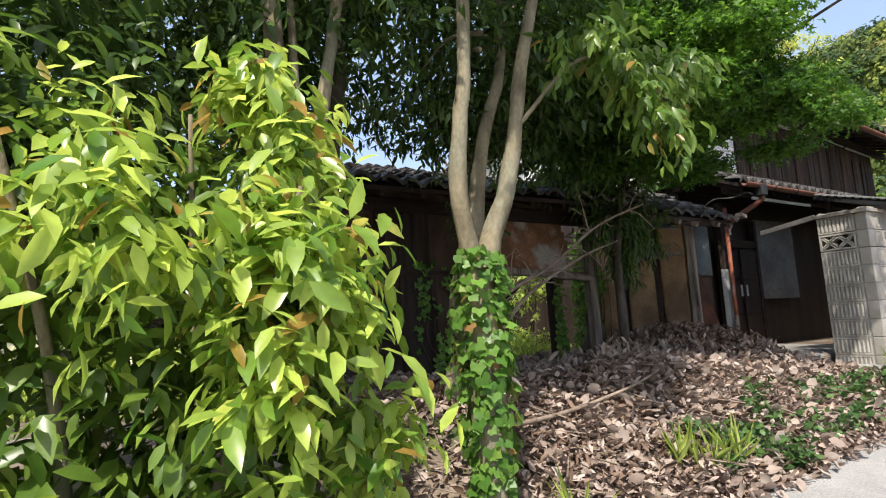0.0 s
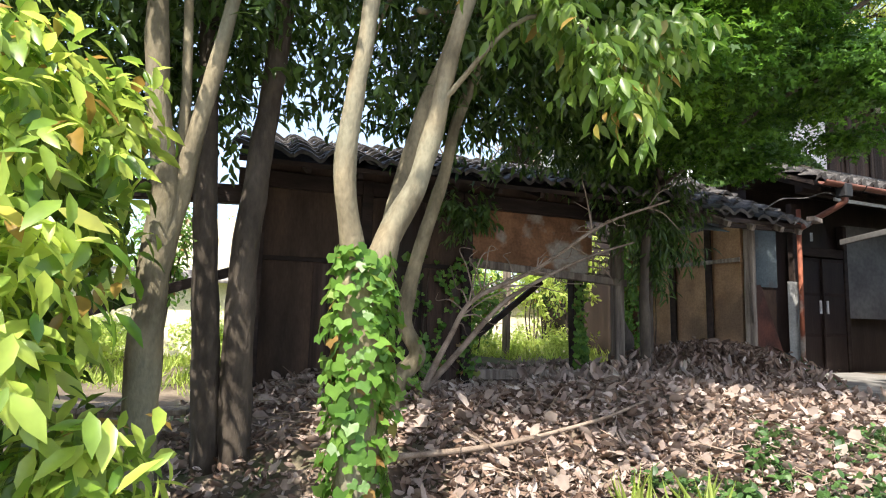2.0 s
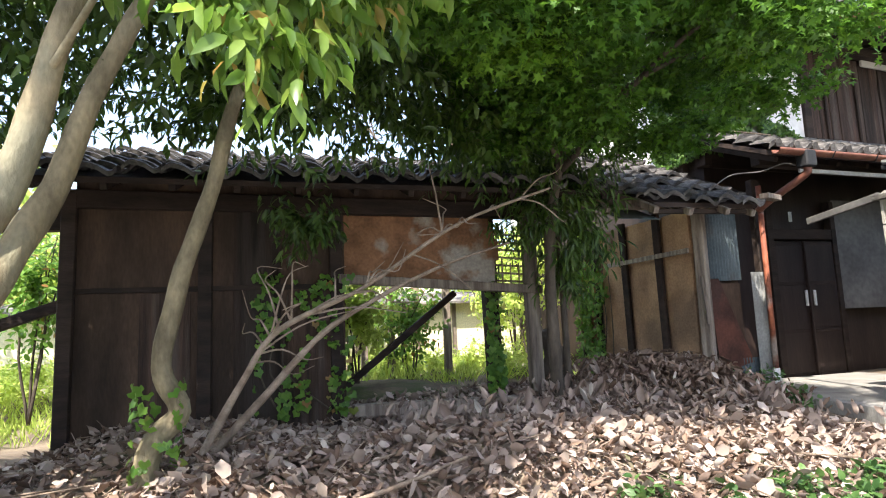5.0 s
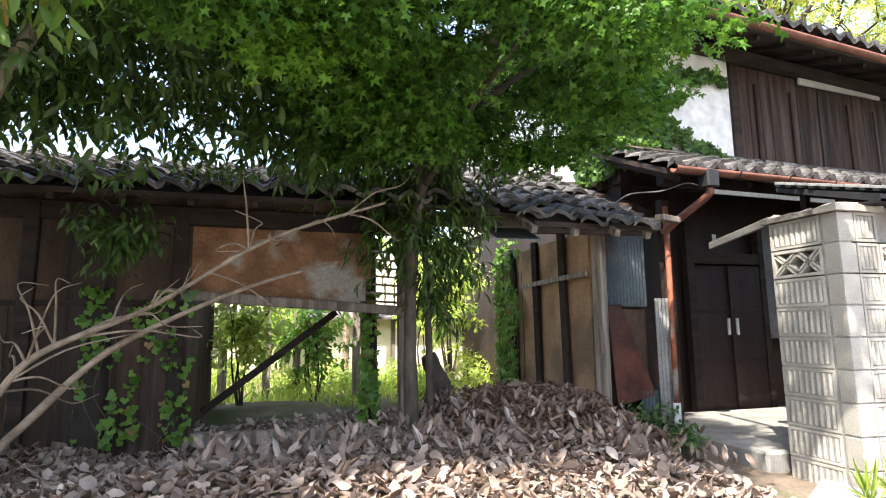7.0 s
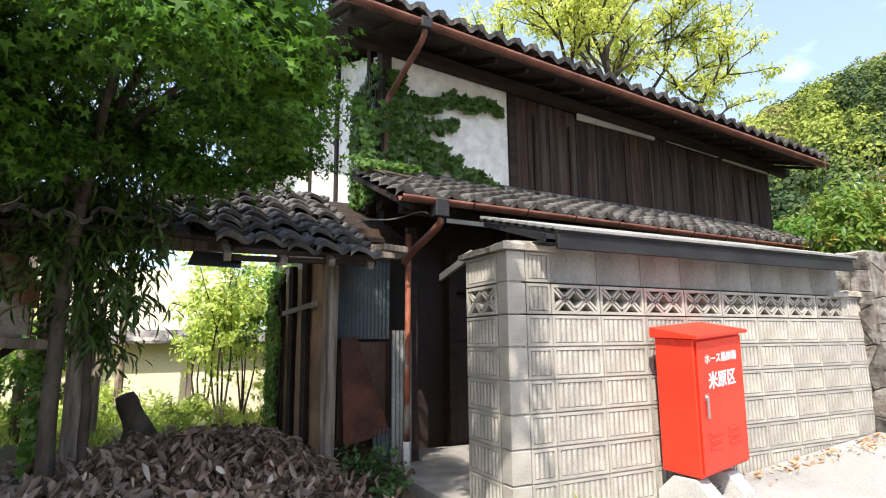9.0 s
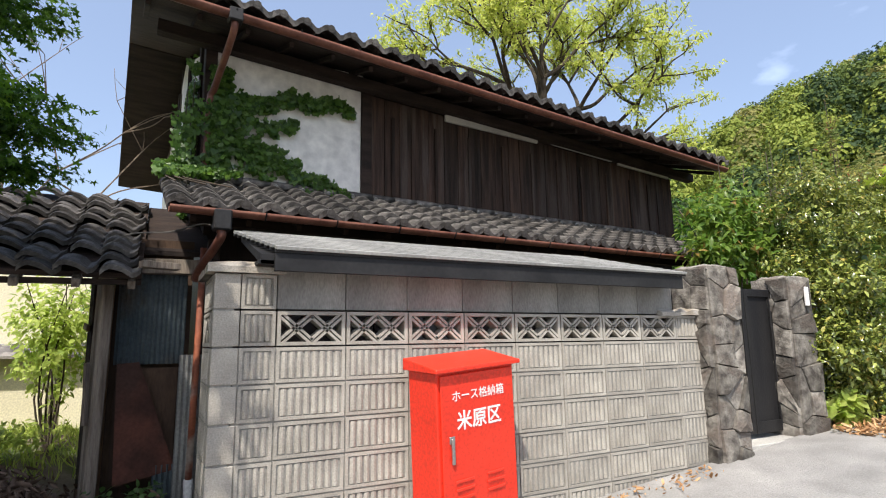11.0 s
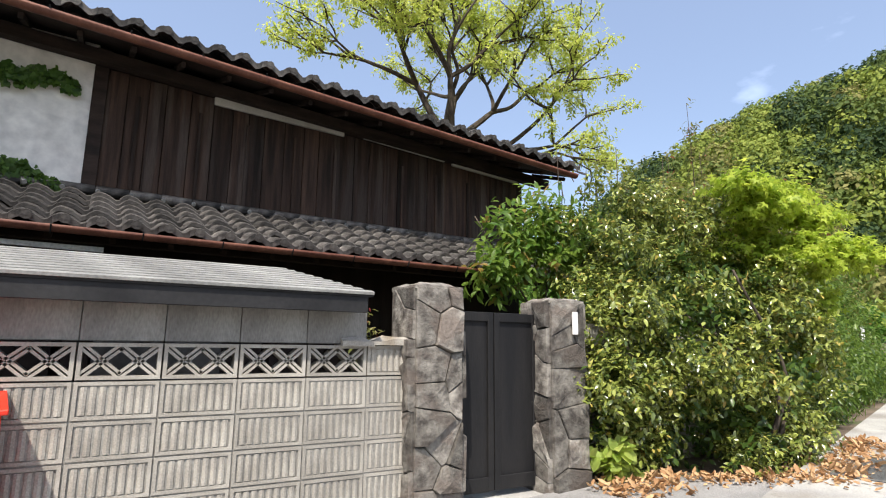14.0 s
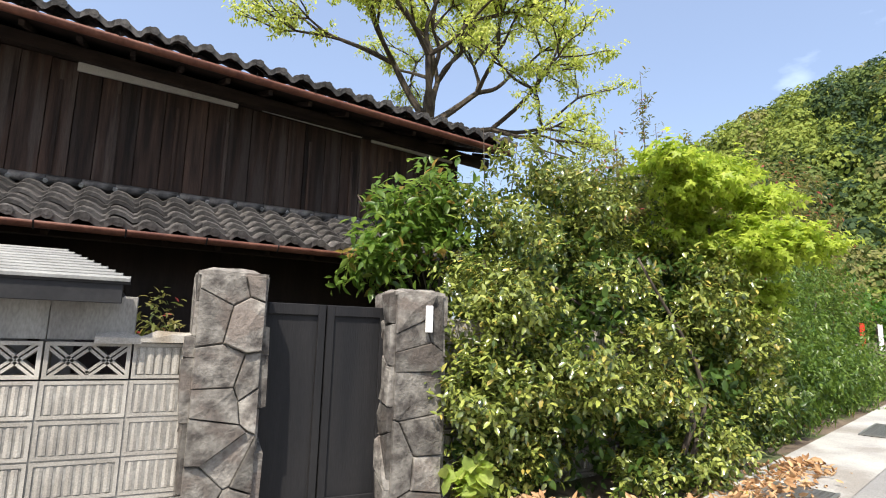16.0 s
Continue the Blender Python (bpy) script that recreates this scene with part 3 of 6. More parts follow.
vs = [bm.verts.new(v) for v in ((xa + 0.01, yf + 0.03, zf - 0.06), (xb - 0.01, yf + 0.03, zf - 0.06), (xb - 0.44, yb, zb - 0.04), (xa + 0.01, yb, zb - 0.04), (xa + 0.01, yf + 0.03, zf - 0.008), (xb - 0.01, yf + 0.03, zf - 0.008), (xb - 0.44, yb, zb - 0.008), (xa + 0.01, yb, zb - 0.008))]
for f in ((0, 3, 2, 1), (4, 5, 6, 7), (0, 1, 5, 4), (1, 2, 6, 5), (2, 3, 7, 6), (3, 0, 4, 7)):
    bm.faces.new([vs[i] for i in f])
part("decking", bm, M_FASCIA, lean)
for x in (0.4, 1.8, 3.0):
    part("strut", beam((x, 0.55, 0.1), (x, 0.55, zb - 0.03), 0.05, 0.05), M_TIMBER, lean)

# ---- stone pillars and gate ----


def stone_pillar(name, x0, x1, y0, y1, z0, z1, seed, label):
    """A pillar clad in irregular flat stones, each of its own."""
    p = thing(name, label=label, category="gate pillar", group="gate pillars")
    part("core", box(x0 + 0.012, x1 - 0.012, y0 + 0.012, y1 - 0.012, z0, z1 - 0.03), M_MORTAR, p)
    rng = random.Random(seed)

    def cells(w, h):
        """Irregular stones: the plane split round scattered centres."""
        cols = max(2, round(w / 0.18))
        rows = max(4, round(h / 0.165))
        seeds = [((c + 0.5 + rng.uniform(-0.42, 0.42) + 0.3 * (r % 2)) * w / cols, (r + 0.5 + rng.uniform(-0.45, 0.45)) * h / rows) for r in range(rows) for c in range(cols) if rng.random() > 0.28]
        out = []
        for sx, sz in seeds:
            poly = [(0, 0), (w, 0), (w, h), (0, h)]
            for qx, qz in seeds:
                if (qx, qz) == (sx, sz):
                    continue
                mx, mz, nx, nz = (sx + qx) / 2, (sz + qz) / 2, qx - sx, qz - sz
                cut = []
                for (ax, az), (bx, bz) in zip(poly, poly[1:] + poly[:1]):
                    da, db_ = (ax - mx) * nx + (az - mz) * nz, (bx - mx) * nx + (bz - mz) * nz
                    if da <= 0:
                        cut.append((ax, az))
                    if da * db_ < 0:
                        f = da / (da - db_)
                        cut.append((ax + (bx - ax) * f, az + (bz - az) * f))
                poly = cut
                if len(poly) < 3:
                    break
            if len(poly) >= 3:
                out.append(poly)
        return out

    for o, u, nrm, w in (((x0, y0), (1, 0), (0, -1), x1 - x0), ((x0, y1), (0, -1), (-1, 0), y1 - y0), ((x1, y0), (0, 1), (1, 0), y1 - y0)):
        for ring in cells(w, z1 - z0 - 0.03):
            bm = bmesh.new()
            k = len(ring)
            cs, ct = sum(s for s, t in ring) / k, sum(t for s, t in ring) / k
            dep = rng.uniform(0.010, 0.05)

            def put(s, t, shrink, e):
                d = math.hypot(s - cs, t - ct) + 1e-6
                f = max(0.2, 1 - shrink / d)
                s, t = cs + (s - cs) * f, ct + (t - ct) * f
                return bm.verts.new((o[0] + u[0] * s + nrm[0] * e, o[1] + u[1] * s + nrm[1] * e, z0 + t))

            back = [put(s, t, 0.003, -0.03) for s, t in ring]
            mids = [put(s, t, 0.004, dep * 0.6) for s, t in ring]
            front = [put(s, t, 0.011, dep * rng.uniform(0.6, 1.35)) for s, t in ring]
            for i in range(k):
                j = (i + 1) % k
                bm.faces.new((back[i], back[j], mids[j], mids[i]))
                bm.faces.new((mids[i], mids[j], front[j], front[i]))
            mid = put(cs + rng.uniform(-0.03, 0.03), ct + rng.uniform(-0.03, 0.03), 0.0, dep * 1.2)
            for i in range(k):
                bm.faces.new((front[i], front[(i + 1) % k], mid))
            bmesh.ops.recalc_face_normals(bm, faces=bm.faces[:])
            part("stone", bm, M_STONE, p)
    rough_cap("capstone", x0 - 0.01, x1 + 0.01, y0 - 0.01, y1 + 0.01, z1 - 0.045, 0.05, p)
    return p


stone_pillar("gate_pillar", 3.83, 4.19, -0.10, 0.26, 0.36, 2.03, 3, "stone-clad gate pillar joined to the block wall")
pil2 = stone_pillar("gate_pillar", 5.05, 5.40, -0.04, 0.30, 0.40, 1.99, 8, "stone-clad gate pillar with a small white name plate")
part("name_plate", box(5.25, 5.30, -0.095, -0.075, 1.70, 1.88, 0.003), M_WHITE, pil2, "small white name plate")
gate = thing("gate", label="closed black-painted double wooden gate between stone pillars", category="gate")
gz0, gz1 = 0.52, 1.86
for i, (a, b) in enumerate(((4.20, 4.62), (4.63, 5.05))):
    leaf = part("gate_leaf", box(a, b, 0.14, 0.17, gz0 + 0.03, gz1, 0.003), M_BLACK, gate)
    for x0, x1, z0, z1 in ((a, a + 0.05, gz0 + 0.03, gz1), (b - 0.05, b, gz0 + 0.03, gz1), (a + 0.05, b - 0.05, gz1 - 0.07, gz1), (a + 0.05, b - 0.05, gz0 + 0.03, gz0 + 0.13)):
        part("frame_rail", box(x0, x1, 0.118, 0.137, z0, z1, 0.003), M_BLACK, leaf)
tagged(part("door_sill", box(4.2, 5.05, -0.05, 0.3, 0.40, 0.505, 0.008), M_CONC), "pale concrete sill under the gate", "sill", kind="structure")
# wall beyond the gate, behind the hedge
back = thing("wall_side", label="cement block wall behind the hedge", category="wall", kind="structure")
for c in range(7):
    for k in range(6):
        piece("ribbed_block", RIB, back, pose(5.47 + k * PITCH, 0.2, 0.42 + c * RISE))

# ---- red hose box ----
BW = 0.585
hose = thing("hose_box", (1.17, -0.33, road_z(1.3)), 9, "red steel fire-hose box on two concrete feet, leaning slightly", "hose box")
# leaning cabinet in its own frame: width 0.60, depth 0.26
T = pose(0, 0, 0.17, 0, -4.0, 0) @ pose(0, 0, 0, 3, 0, 0)


def tilt(bm):
    bmesh.ops.transform(bm, matrix=T, verts=bm.verts[:])
    return bm


part("body", tilt(box(0, BW, 0, 0.27, 0, 0.86, 0.006)), M_RED, hose)
bm = bmesh.new()
vs = [bm.verts.new(v) for v in ((-0.025, -0.045, 0.862), (BW + 0.025, -0.045, 0.862), (BW + 0.025, 0.29, 0.862), (-0.025, 0.29, 0.862), (-0.025, -0.045, 0.885), (BW + 0.025, -0.045, 0.885), (BW + 0.025, 0.29, 0.93), (-0.025, 0.29, 0.93))]
for f in ((0, 3, 2, 1), (4, 5, 6, 7), (0, 1, 5, 4), (1, 2, 6, 5), (2, 3, 7, 6), (3, 0, 4, 7)):
    bm.faces.new([vs[i] for i in f])
bmesh.ops.bevel(bm, geom=bm.edges[:], offset=0.004, segments=1, affect="EDGES")
part("lid", tilt(bm), M_RED, hose)
door = part("door", tilt(box(0.02, BW - 0.02, -0.016, -0.002, 0.02, 0.845, 0.004)), M_RED, hose)
part("handle", tilt(box(0.075, 0.095, -0.034, -0.018, 0.36, 0.50, 0.004)), M_METAL, door, "chrome lever handle")
part("handle", tilt(box(0.066, 0.104, -0.022, -0.017, 0.47, 0.51, 0.002)), M_METAL, door, "chrome lock plate")
for side_x in (0.10, 0.33):
    for k in range(3):
        part("louvre", tilt(box(side_x, side_x + 0.13, -0.024, -0.017, 0.16 + k * 0.045, 0.178 + k * 0.045, 0.003)), M_RED, door)


def lettering(name, text, size, x, z, parent):
    cu = bpy.data.curves.new(name, "FONT")
    cu.body, cu.size, cu.align_x, cu.extrude, cu.offset = text, size, "CENTER", 0.0008, size * (0.018 if size > 0.08 else 0.006)
    cu.materials.append(M_WHITE)
    ob = new(name, cu)
    ob.parent = parent
    ob.matrix_local = T @ pose(x, -0.0185, z, 90, 0, 0)
    return ob


lettering("lettering", "ホース格納箱", 0.066, 0.29, 0.70, door)
lettering("lettering", "米原区", 0.112, 0.29, 0.545, door)
for x in (0.0, 0.36):
    bm = bmesh.new()
    prof = [(-0.17, 0), (0.22, 0), (0.22, 0.08), (0.10, 0.19), (-0.06, 0.19), (-0.17, 0.08)]
    lo = [bm.verts.new((x, y + 0.1, z - 0.03)) for y, z in prof]
    hi = [bm.verts.new((x + 0.13, y + 0.1, z - 0.03)) for y, z in prof]
    for i in range(6):
        bm.faces.new((lo[i], hi[i], hi[(i + 1) % 6], lo[(i + 1) % 6]))
    bm.faces.new(lo)
    bm.faces.new(hi[::-1])
    bmesh.ops.recalc_face_normals(bm, faces=bm.faces[:])
    bmesh.ops.bevel(bm, geom=bm.edges[:], offset=0.008, segments=1, affect="EDGES")
    part("foot", bm, M_CONC, hose, "pale cast concrete foot")
part("tie_rod", add_tube(bmesh.new(), [(0.1, 0.1, 0.06), (0.4, 0.1, 0.06)], [0.012, 0.012], 8), M_METAL, hose)


# ---- roof tiles ----
def tile_mesh(w=0.27, run=0.25, eave=False):
    """A wavy clay tile with a thick front lip."""
    xs = np.linspace(0, w + 0.02, 10)
    z = [0.028 * math.sin(2 * math.pi * (x / w) - 0.6) + 0.007 * math.sin(4 * math.pi * x / w - 0.4) for x in xs]
    bm = bmesh.new()
    lip = 0.055 if eave else 0.034
    rows = []
    for y, dz in ((0.0, -lip), (0.0, 0.0), (0.02, 0.006), (run + 0.03, -0.012)):
        rows.append([bm.verts.new((x, y, q + dz)) for x, q in zip(xs, z)])
    for a, b in zip(rows, rows[1:]):
        for i in range(9):
            bm.faces.new((a[i], a[i + 1], b[i + 1], b[i]))
    if eave:
        c = [bm.verts.new((w * 0.42 + 0.038 * math.cos(t), -0.012, -0.005 + 0.038 * math.sin(t))) for t in np.linspace(0, 2 * math.pi, 9)[:-1]]
        d = [bm.verts.new((w * 0.42 + 0.038 * math.cos(t), 0.02, -0.005 + 0.038 * math.sin(t))) for t in np.linspace(0, 2 * math.pi, 9)[:-1]]
        bm.faces.new(c)
        for i in range(8):
            bm.faces.new((c[i], c[(i + 1) % 8], d[(i + 1) % 8], d[i]))
    bmesh.ops.recalc_face_normals(bm, faces=bm.faces[:])
    return mesh_of(bm, M_TILE, "roof_tile", False)


TILE, EAVETILE = tile_mesh(0.23, 0.2), tile_mesh(0.23, 0.2, True)


def tiled(parent, origin, along, slope, cols, rows, ragged=0.0, jitter=0.004, w=0.23, run=0.2, skip=None):
    o, a, s = Vector(origin), tidy(along), tidy(slope)
    s = tidy(s - a * s.dot(a))
    up = a.cross(s)
    base = Matrix((a, s, up)).transposed().to_4x4()
    rng = random.Random(int(abs(o.x * 100) + cols))
    for r in range(rows):
        for c in range(cols):
            if skip and skip(c, r):
                continue
            p = o + a * (c * w + rng.gauss(0, jitter)) + s * (r * run + (rng.gauss(0, ragged) if r < 2 else rng.gauss(0, jitter)))
            p += up * (0.022 + rng.gauss(0, jitter))
            m = Matrix.Translation(p) @ base @ pose(0, 0, 0, -7.5 + rng.gauss(0, 60 * jitter), 0, rng.gauss(0, 120 * jitter))
            piece("roof_tile", EAVETILE if r == 0 and not ragged else TILE, parent, m)


def slab(a, b, c, d, thick):
    """A roof board: corners a b c d, going down by thick."""
    bm = bmesh.new()
    top = [bm.verts.new(p) for p in (a, b, c, d)]
    low = [bm.verts.new((p[0], p[1], p[2] - thick)) for p in (a, b, c, d)]
    bm.faces.new(top)
    bm.faces.new(low[::-1])
    for i in range(4):
        bm.faces.new((top[i], low[i], low[(i + 1) % 4], top[(i + 1) % 4]))
    bmesh.ops.recalc_face_normals(bm, faces=bm.faces[:])
    return bm


# ---- two-storey house behind the wall ----
house = thing("house", (0, 2.42, 0), 3.0, "old two-storey timber house, dark boards, white plaster, tiled roofs", "house")
XR = 7.0
EZ = lambda x: 4.36 - 0.050 * x
part("wall", box(0.12, XR, 0.06, 5.0, 0.0, 2.6), M_DARKDOOR, house, "dark lower wall")
part("wall", box(0.12, XR, 0.03, 5.0, 2.6, 4.25), M_TIMBER, house, "dark upper wall")
part("plaster", box(0.14, 1.70, -0.02, 0.03, 2.92, 4.42), M_PLASTER, house, "white plastered panel with climbing vine")
part("corner_post", box(0.04, 0.15, -0.05, 0.10, 2.6, 4.4, 0.006), M_TIMBER, house)
part("corner_post", box(1.68, 1.80, -0.06, 0.06, 2.8, 4.38, 0.006), M_TIMBER, house)
# gable side seen from the yard
part("plaster", box(0.06, 0.12, 0.3, 4.98, 2.7, 4.3), M_PLASTER, house, "white plastered gable side")
for y in (0.28, 1.4, 2.6):
    part("corner_post", box(0.03, 0.13, y, y + 0.1, 2.6, 4.9, 0.005), M_TIMBER, house)
bm = bmesh.new()
vs = [bm.verts.new(v) for v in ((0.07, 0, 4.3), (0.07, 4.6, 4.3), (0.07, 2.3, 5.2), (0.12, 0, 4.3), (0.12, 4.6, 4.3), (0.12, 2.3, 5.2))]
for f in ((0, 1, 2), (5, 4, 3), (0, 3, 4, 1), (1, 4, 5, 2), (2, 5, 3, 0)):
    bm.faces.new([vs[i] for i in f])
part("gable", bm, M_PLASTER, house)
rb = random.Random(4)
x = 1.80
while x < XR - 0.02:
    w = rb.uniform(0.15, 0.24)
    top = EZ(x) - 0.08
    part("board", box(x, min(x + w - 0.006, XR), -0.03 - rb.uniform(0, 0.012), 0.02, 2.75, top, 0.003), M_BOARD, house)
    x += w
for x in (2.05, 2.62, 3.1, 3.62, 4.1, 4.55, 5.0, 5.5, 6.0, 6.4):
    part("batten", box(x, x + 0.035, -0.062, -0.042, 2.78, EZ(x) - 0.28, 0.003), M_BOARD, house)
for a, b, za, zc, h in ((2.75, 4.20, 4.10, 4.07, 0.085), (4.32, 5.62, 4.085, 4.01, 0.04), (5.74, 6.88, 3.98, 3.92, 0.035)):
    part("lintel_strip", beam((a, -0.085, za), (b, -0.085, zc), 0.03, h), M_CONC, house, "pale board strip under the eave")
part("eave_beam", beam((-0.4, -0.12, EZ(-0.4) - 0.02), (XR + 0.4, -0.12, EZ(XR + 0.4) - 0.02), 0.12, 0.12), M_TIMBER, house)
# upper roof
part("roof", slab((-0.62, -0.66, EZ(-0.62)), (7.35, -0.66, EZ(7.35)), (7.35, 2.3, EZ(7.35) + 1.0), (-0.62, 2.3, EZ(-0.62) + 1.0), 0.05), M_TIMBER, house, "roof boarding")
part("roof", slab((-0.62, 2.3, EZ(-0.62) + 1.0), (7.35, 2.3, EZ(7.35) + 1.0), (7.35, 5.6, EZ(7.35) - 0.1), (-0.62, 5.6, EZ(-0.62) - 0.1), 0.06), M_TIMBER, house)
for k in range(20):
    x = -0.5 + k * 0.41
    part("rafter", beam((x, -0.60, EZ(x) - 0.075), (x, 0.05, EZ(x) + 0.145), 0.045, 0.05), M_TIMBER, house)
tiled(house, (-0.66, -0.80, EZ(-0.66) + 0.075), (1, 0, -0.050), (0, 1, 0.338), 35, 4)
part("roof", slab((-0.62, 0.5, EZ(-0.62) + 0.45), (7.35, 0.5, EZ(7.35) + 0.45), (7.35, 2.3, EZ(7.35) + 1.05), (-0.62, 2.3, EZ(-0.62) + 1.05), 0.04), M_TILE, house)
bm = bmesh.new()
add_tube(bm, [(7.36, -0.68, EZ(7.36) + 0.10), (7.36, 0.9, EZ(7.36) + 0.63), (7.36, 2.3, EZ(7.36) + 1.1)], [0.06, 0.06, 0.07], 8)
part("verge_ridge", bm, M_TILE, house, smooth=True)
part("ridge_end_tile", box(7.28, 7.44, 0.35, 0.45, EZ(7.3) + 0.45, EZ(7.3) + 0.68, 0.03), M_TILE, house)


def gutter(a, b, r, parent):
    a, b = Vector(a), Vector(b)
    d = tidy(b - a)
    s = tidy(d.cross(Vector((0, 0, 1))))
    u = s.cross(d)
    bm = bmesh.new()
    rings = []
    for p in (a, b):
        rings.append([bm.verts.new(p + s * math.cos(t) * q + u * math.sin(t) * q) for q, ts in ((r, np.linspace(math.pi, 2 * math.pi, 9)), (r * 0.86, np.linspace(2 * math.pi, math.pi, 9))) for t in ts])
    n = len(rings[0])
    for i in range(n):
        bm.faces.new((rings[0][i], rings[0][(i + 1) % n], rings[1][(i + 1) % n], rings[1][i]))
    bmesh.ops.recalc_face_normals(bm, faces=bm.faces[:])
    return part("gutter", bm, M_GUTTER, parent, "copper-brown half-round gutter", smooth=True)


g1 = gutter((-0.62, -0.76, EZ(-0.62) - 0.04), (7.35, -0.76, EZ(7.35) - 0.04), 0.055, house)
for k in range(14):
    x = -0.4 + k * 0.58
    part("bracket", add_tube(bmesh.new(), smooth_line([(x, -0.70, EZ(x) - 0.03), (x, -0.77, EZ(x) - 0.085), (x, -0.825, EZ(x) - 0.02)], 3), [0.006] * 7, 5), M_FASCIA, g1)
part("downpipe", add_tube(bmesh.new(), smooth_line([(0.18, -0.76, EZ(0.2) - 0.08), (0.17, -0.70, EZ(0.2) - 0.22), (0.12, -0.18, 3.86), (0.09, -0.08, 3.70), (0.09, -0.08, 2.86)], 5), [0.032] * 21, 8), M_GUTTER, house, "copper-brown downpipe", smooth=True)
part("hopper", box(0.12, 0.24, -0.82, -0.70, EZ(0.2) - 0.12, EZ(0.2) + 0.0, 0.01), M_FASCIA, house)
# lower roof
LZ0, LZ1 = 2.44, 2.93
part("roof", slab((-0.28, -1.10, LZ0), (XR, -1.10, LZ0), (XR, 0.0, LZ1), (-0.28, 0.0, LZ1), 0.05), M_TIMBER, house, "lower roof boarding")
tiled(house, (-0.30, -1.16, LZ0 + 0.035), (1, 0, 0), (0, 1.1, LZ1 - LZ0), 30, 6)
for k in range(17):
    x = -0.1 + k * 0.41
    part("rafter", beam((x, -1.05, LZ0 - 0.07), (x, 0.05, LZ1 - 0.07), 0.045, 0.05), M_TIMBER, house)
part("eave_beam", box(-0.1, XR, -0.86, -0.76, LZ0 - 0.07, LZ0 + 0.03, 0.004), M_TIMBER, house)
part("eave_strip", box(0.28, 1.9, -0.98, -0.955, LZ0 - 0.155, LZ0 - 0.115, 0.003), M_PVC, house, "pale strip under the lower eave")
RT = mesh_of(add_tube(bmesh.new(), [(0, 0, 0), (0.27, 0, 0)], [0.05, 0.046], 8), M_TILE, "ridge_tile", True)
for k in range(23):
    piece("ridge_tile", RT, house, pose(0.15 + k * 0.275, -0.06, LZ1 + 0.05))
for k in range(24):
    part("ridge_stud", add_tube(bmesh.new(), [(0.2 + k * 0.27, -0.13, LZ1 + 0.035), (0.2 + k * 0.27, -0.15, LZ1 + 0.02)], [0.02, 0.02], 7), M_SLAT, house)
g2 = gutter((-0.28, -1.20, LZ0 - 0.02), (XR, -1.20, LZ0 - 0.02), 0.05, house)
part("hopper", box(0.02, 0.15, -1.26, -1.14, LZ0 - 0.18, LZ0 - 0.02, 0.012), M_FASCIA, house)
part("downpipe", add_tube(bmesh.new(), smooth_line([(0.08, -1.20, LZ0 - 0.17), (0.08, -1.18, LZ0 - 0.24), (0.0, -0.85, LZ0 - 0.42), (-0.02, -0.72, LZ0 - 0.5)], 4), [0.034] * 13, 8), M_GUTTER, house, smooth=True)
for k in range(11):
    x = 0.4 + k * 0.58
    part("bracket", add_tube(bmesh.new(), smooth_line([(x, -1.15, LZ0 - 0.03), (x, -1.21, LZ0 - 0.08), (x, -1.26, LZ0 - 0.02)], 3), [0.006] * 7, 5), M_FASCIA, g2)
# sliding doors of the entrance
door1 = thing("door_1", (0.90, 2.47, 0.12), 3.0, "dark brown wooden sliding door in the shaded entrance", "door", kind="structure")
part("door_panel", box(0, 0.495, -0.045, -0.01, 0.05, 1.62, 0.004), M_DARKDOOR, door1)
part("door_panel", box(0.475, 0.92, -0.085, -0.05, 0.05, 1.62, 0.004), M_DARKDOOR, door1)
for a, b, y in ((0.0, 0.47, -0.051), (0.475, 0.92, -0.091)):
    for z in (0.06, 0.55, 1.10, 1.57):
        part("rail", box(a + 0.02, b - 0.02, y, y + 0.006, z, z + 0.045, 0.002), M_TIMBER, door1)
part("transom", box(-0.02, 0.94, -0.09, -0.01, 1.64, 1.76, 0.004), M_TIMBER, door1)
part("jamb", box(-0.10, -0.005, -0.10, -0.01, 0.0, 2.1, 0.004), M_TIMBER, door1)
part("jamb", box(0.925, 1.0, -0.10, -0.01, 0.0, 2.1, 0.004), M_TIMBER, door1)
part("threshold", box(-0.004, 0.924, -0.12, -0.0, 0.0, 0.05, 0.004), M_TIMBER, door1)
for x, y in ((0.435, -0.046), (0.515, -0.086)):
    part("door_handle", box(x, x + 0.032, y - 0.02, y, 0.86, 1.04, 0.003), M_PVC, door1, "pale pull handle")
part("notice", box(0.36, 0.41, -0.016, -0.010, 1.86, 1.98), M_PVC, door1, "small pale notice")
tagged(part("wall_panel", box(1.92, 3.0, 2.46, 2.50, 0.93, 2.25), M_GREYPANEL), "dull grey board beside the entrance door", "wall panel", kind="structure")
rail = tagged(part("hand_rail", beam((0.20, 1.33, 1.77), (0.06, 0.56, 1.84), 0.03, 0.06), M_GREYPANEL), "grey board bar across the entrance", "bar", kind="structure")
tagged(part("doorstep", box(-0.1, 1.9, 0.62, 2.36, 0.0, 0.205, 0.02, 0.004), M_BLOCKOLD), "worn concrete entrance step", "step", kind="structure")

# ---- mud-walled shed at the entrance ----
shed = thing("shed", label="collapsing shed with ochre mud walls and rusty iron front", category="shed")


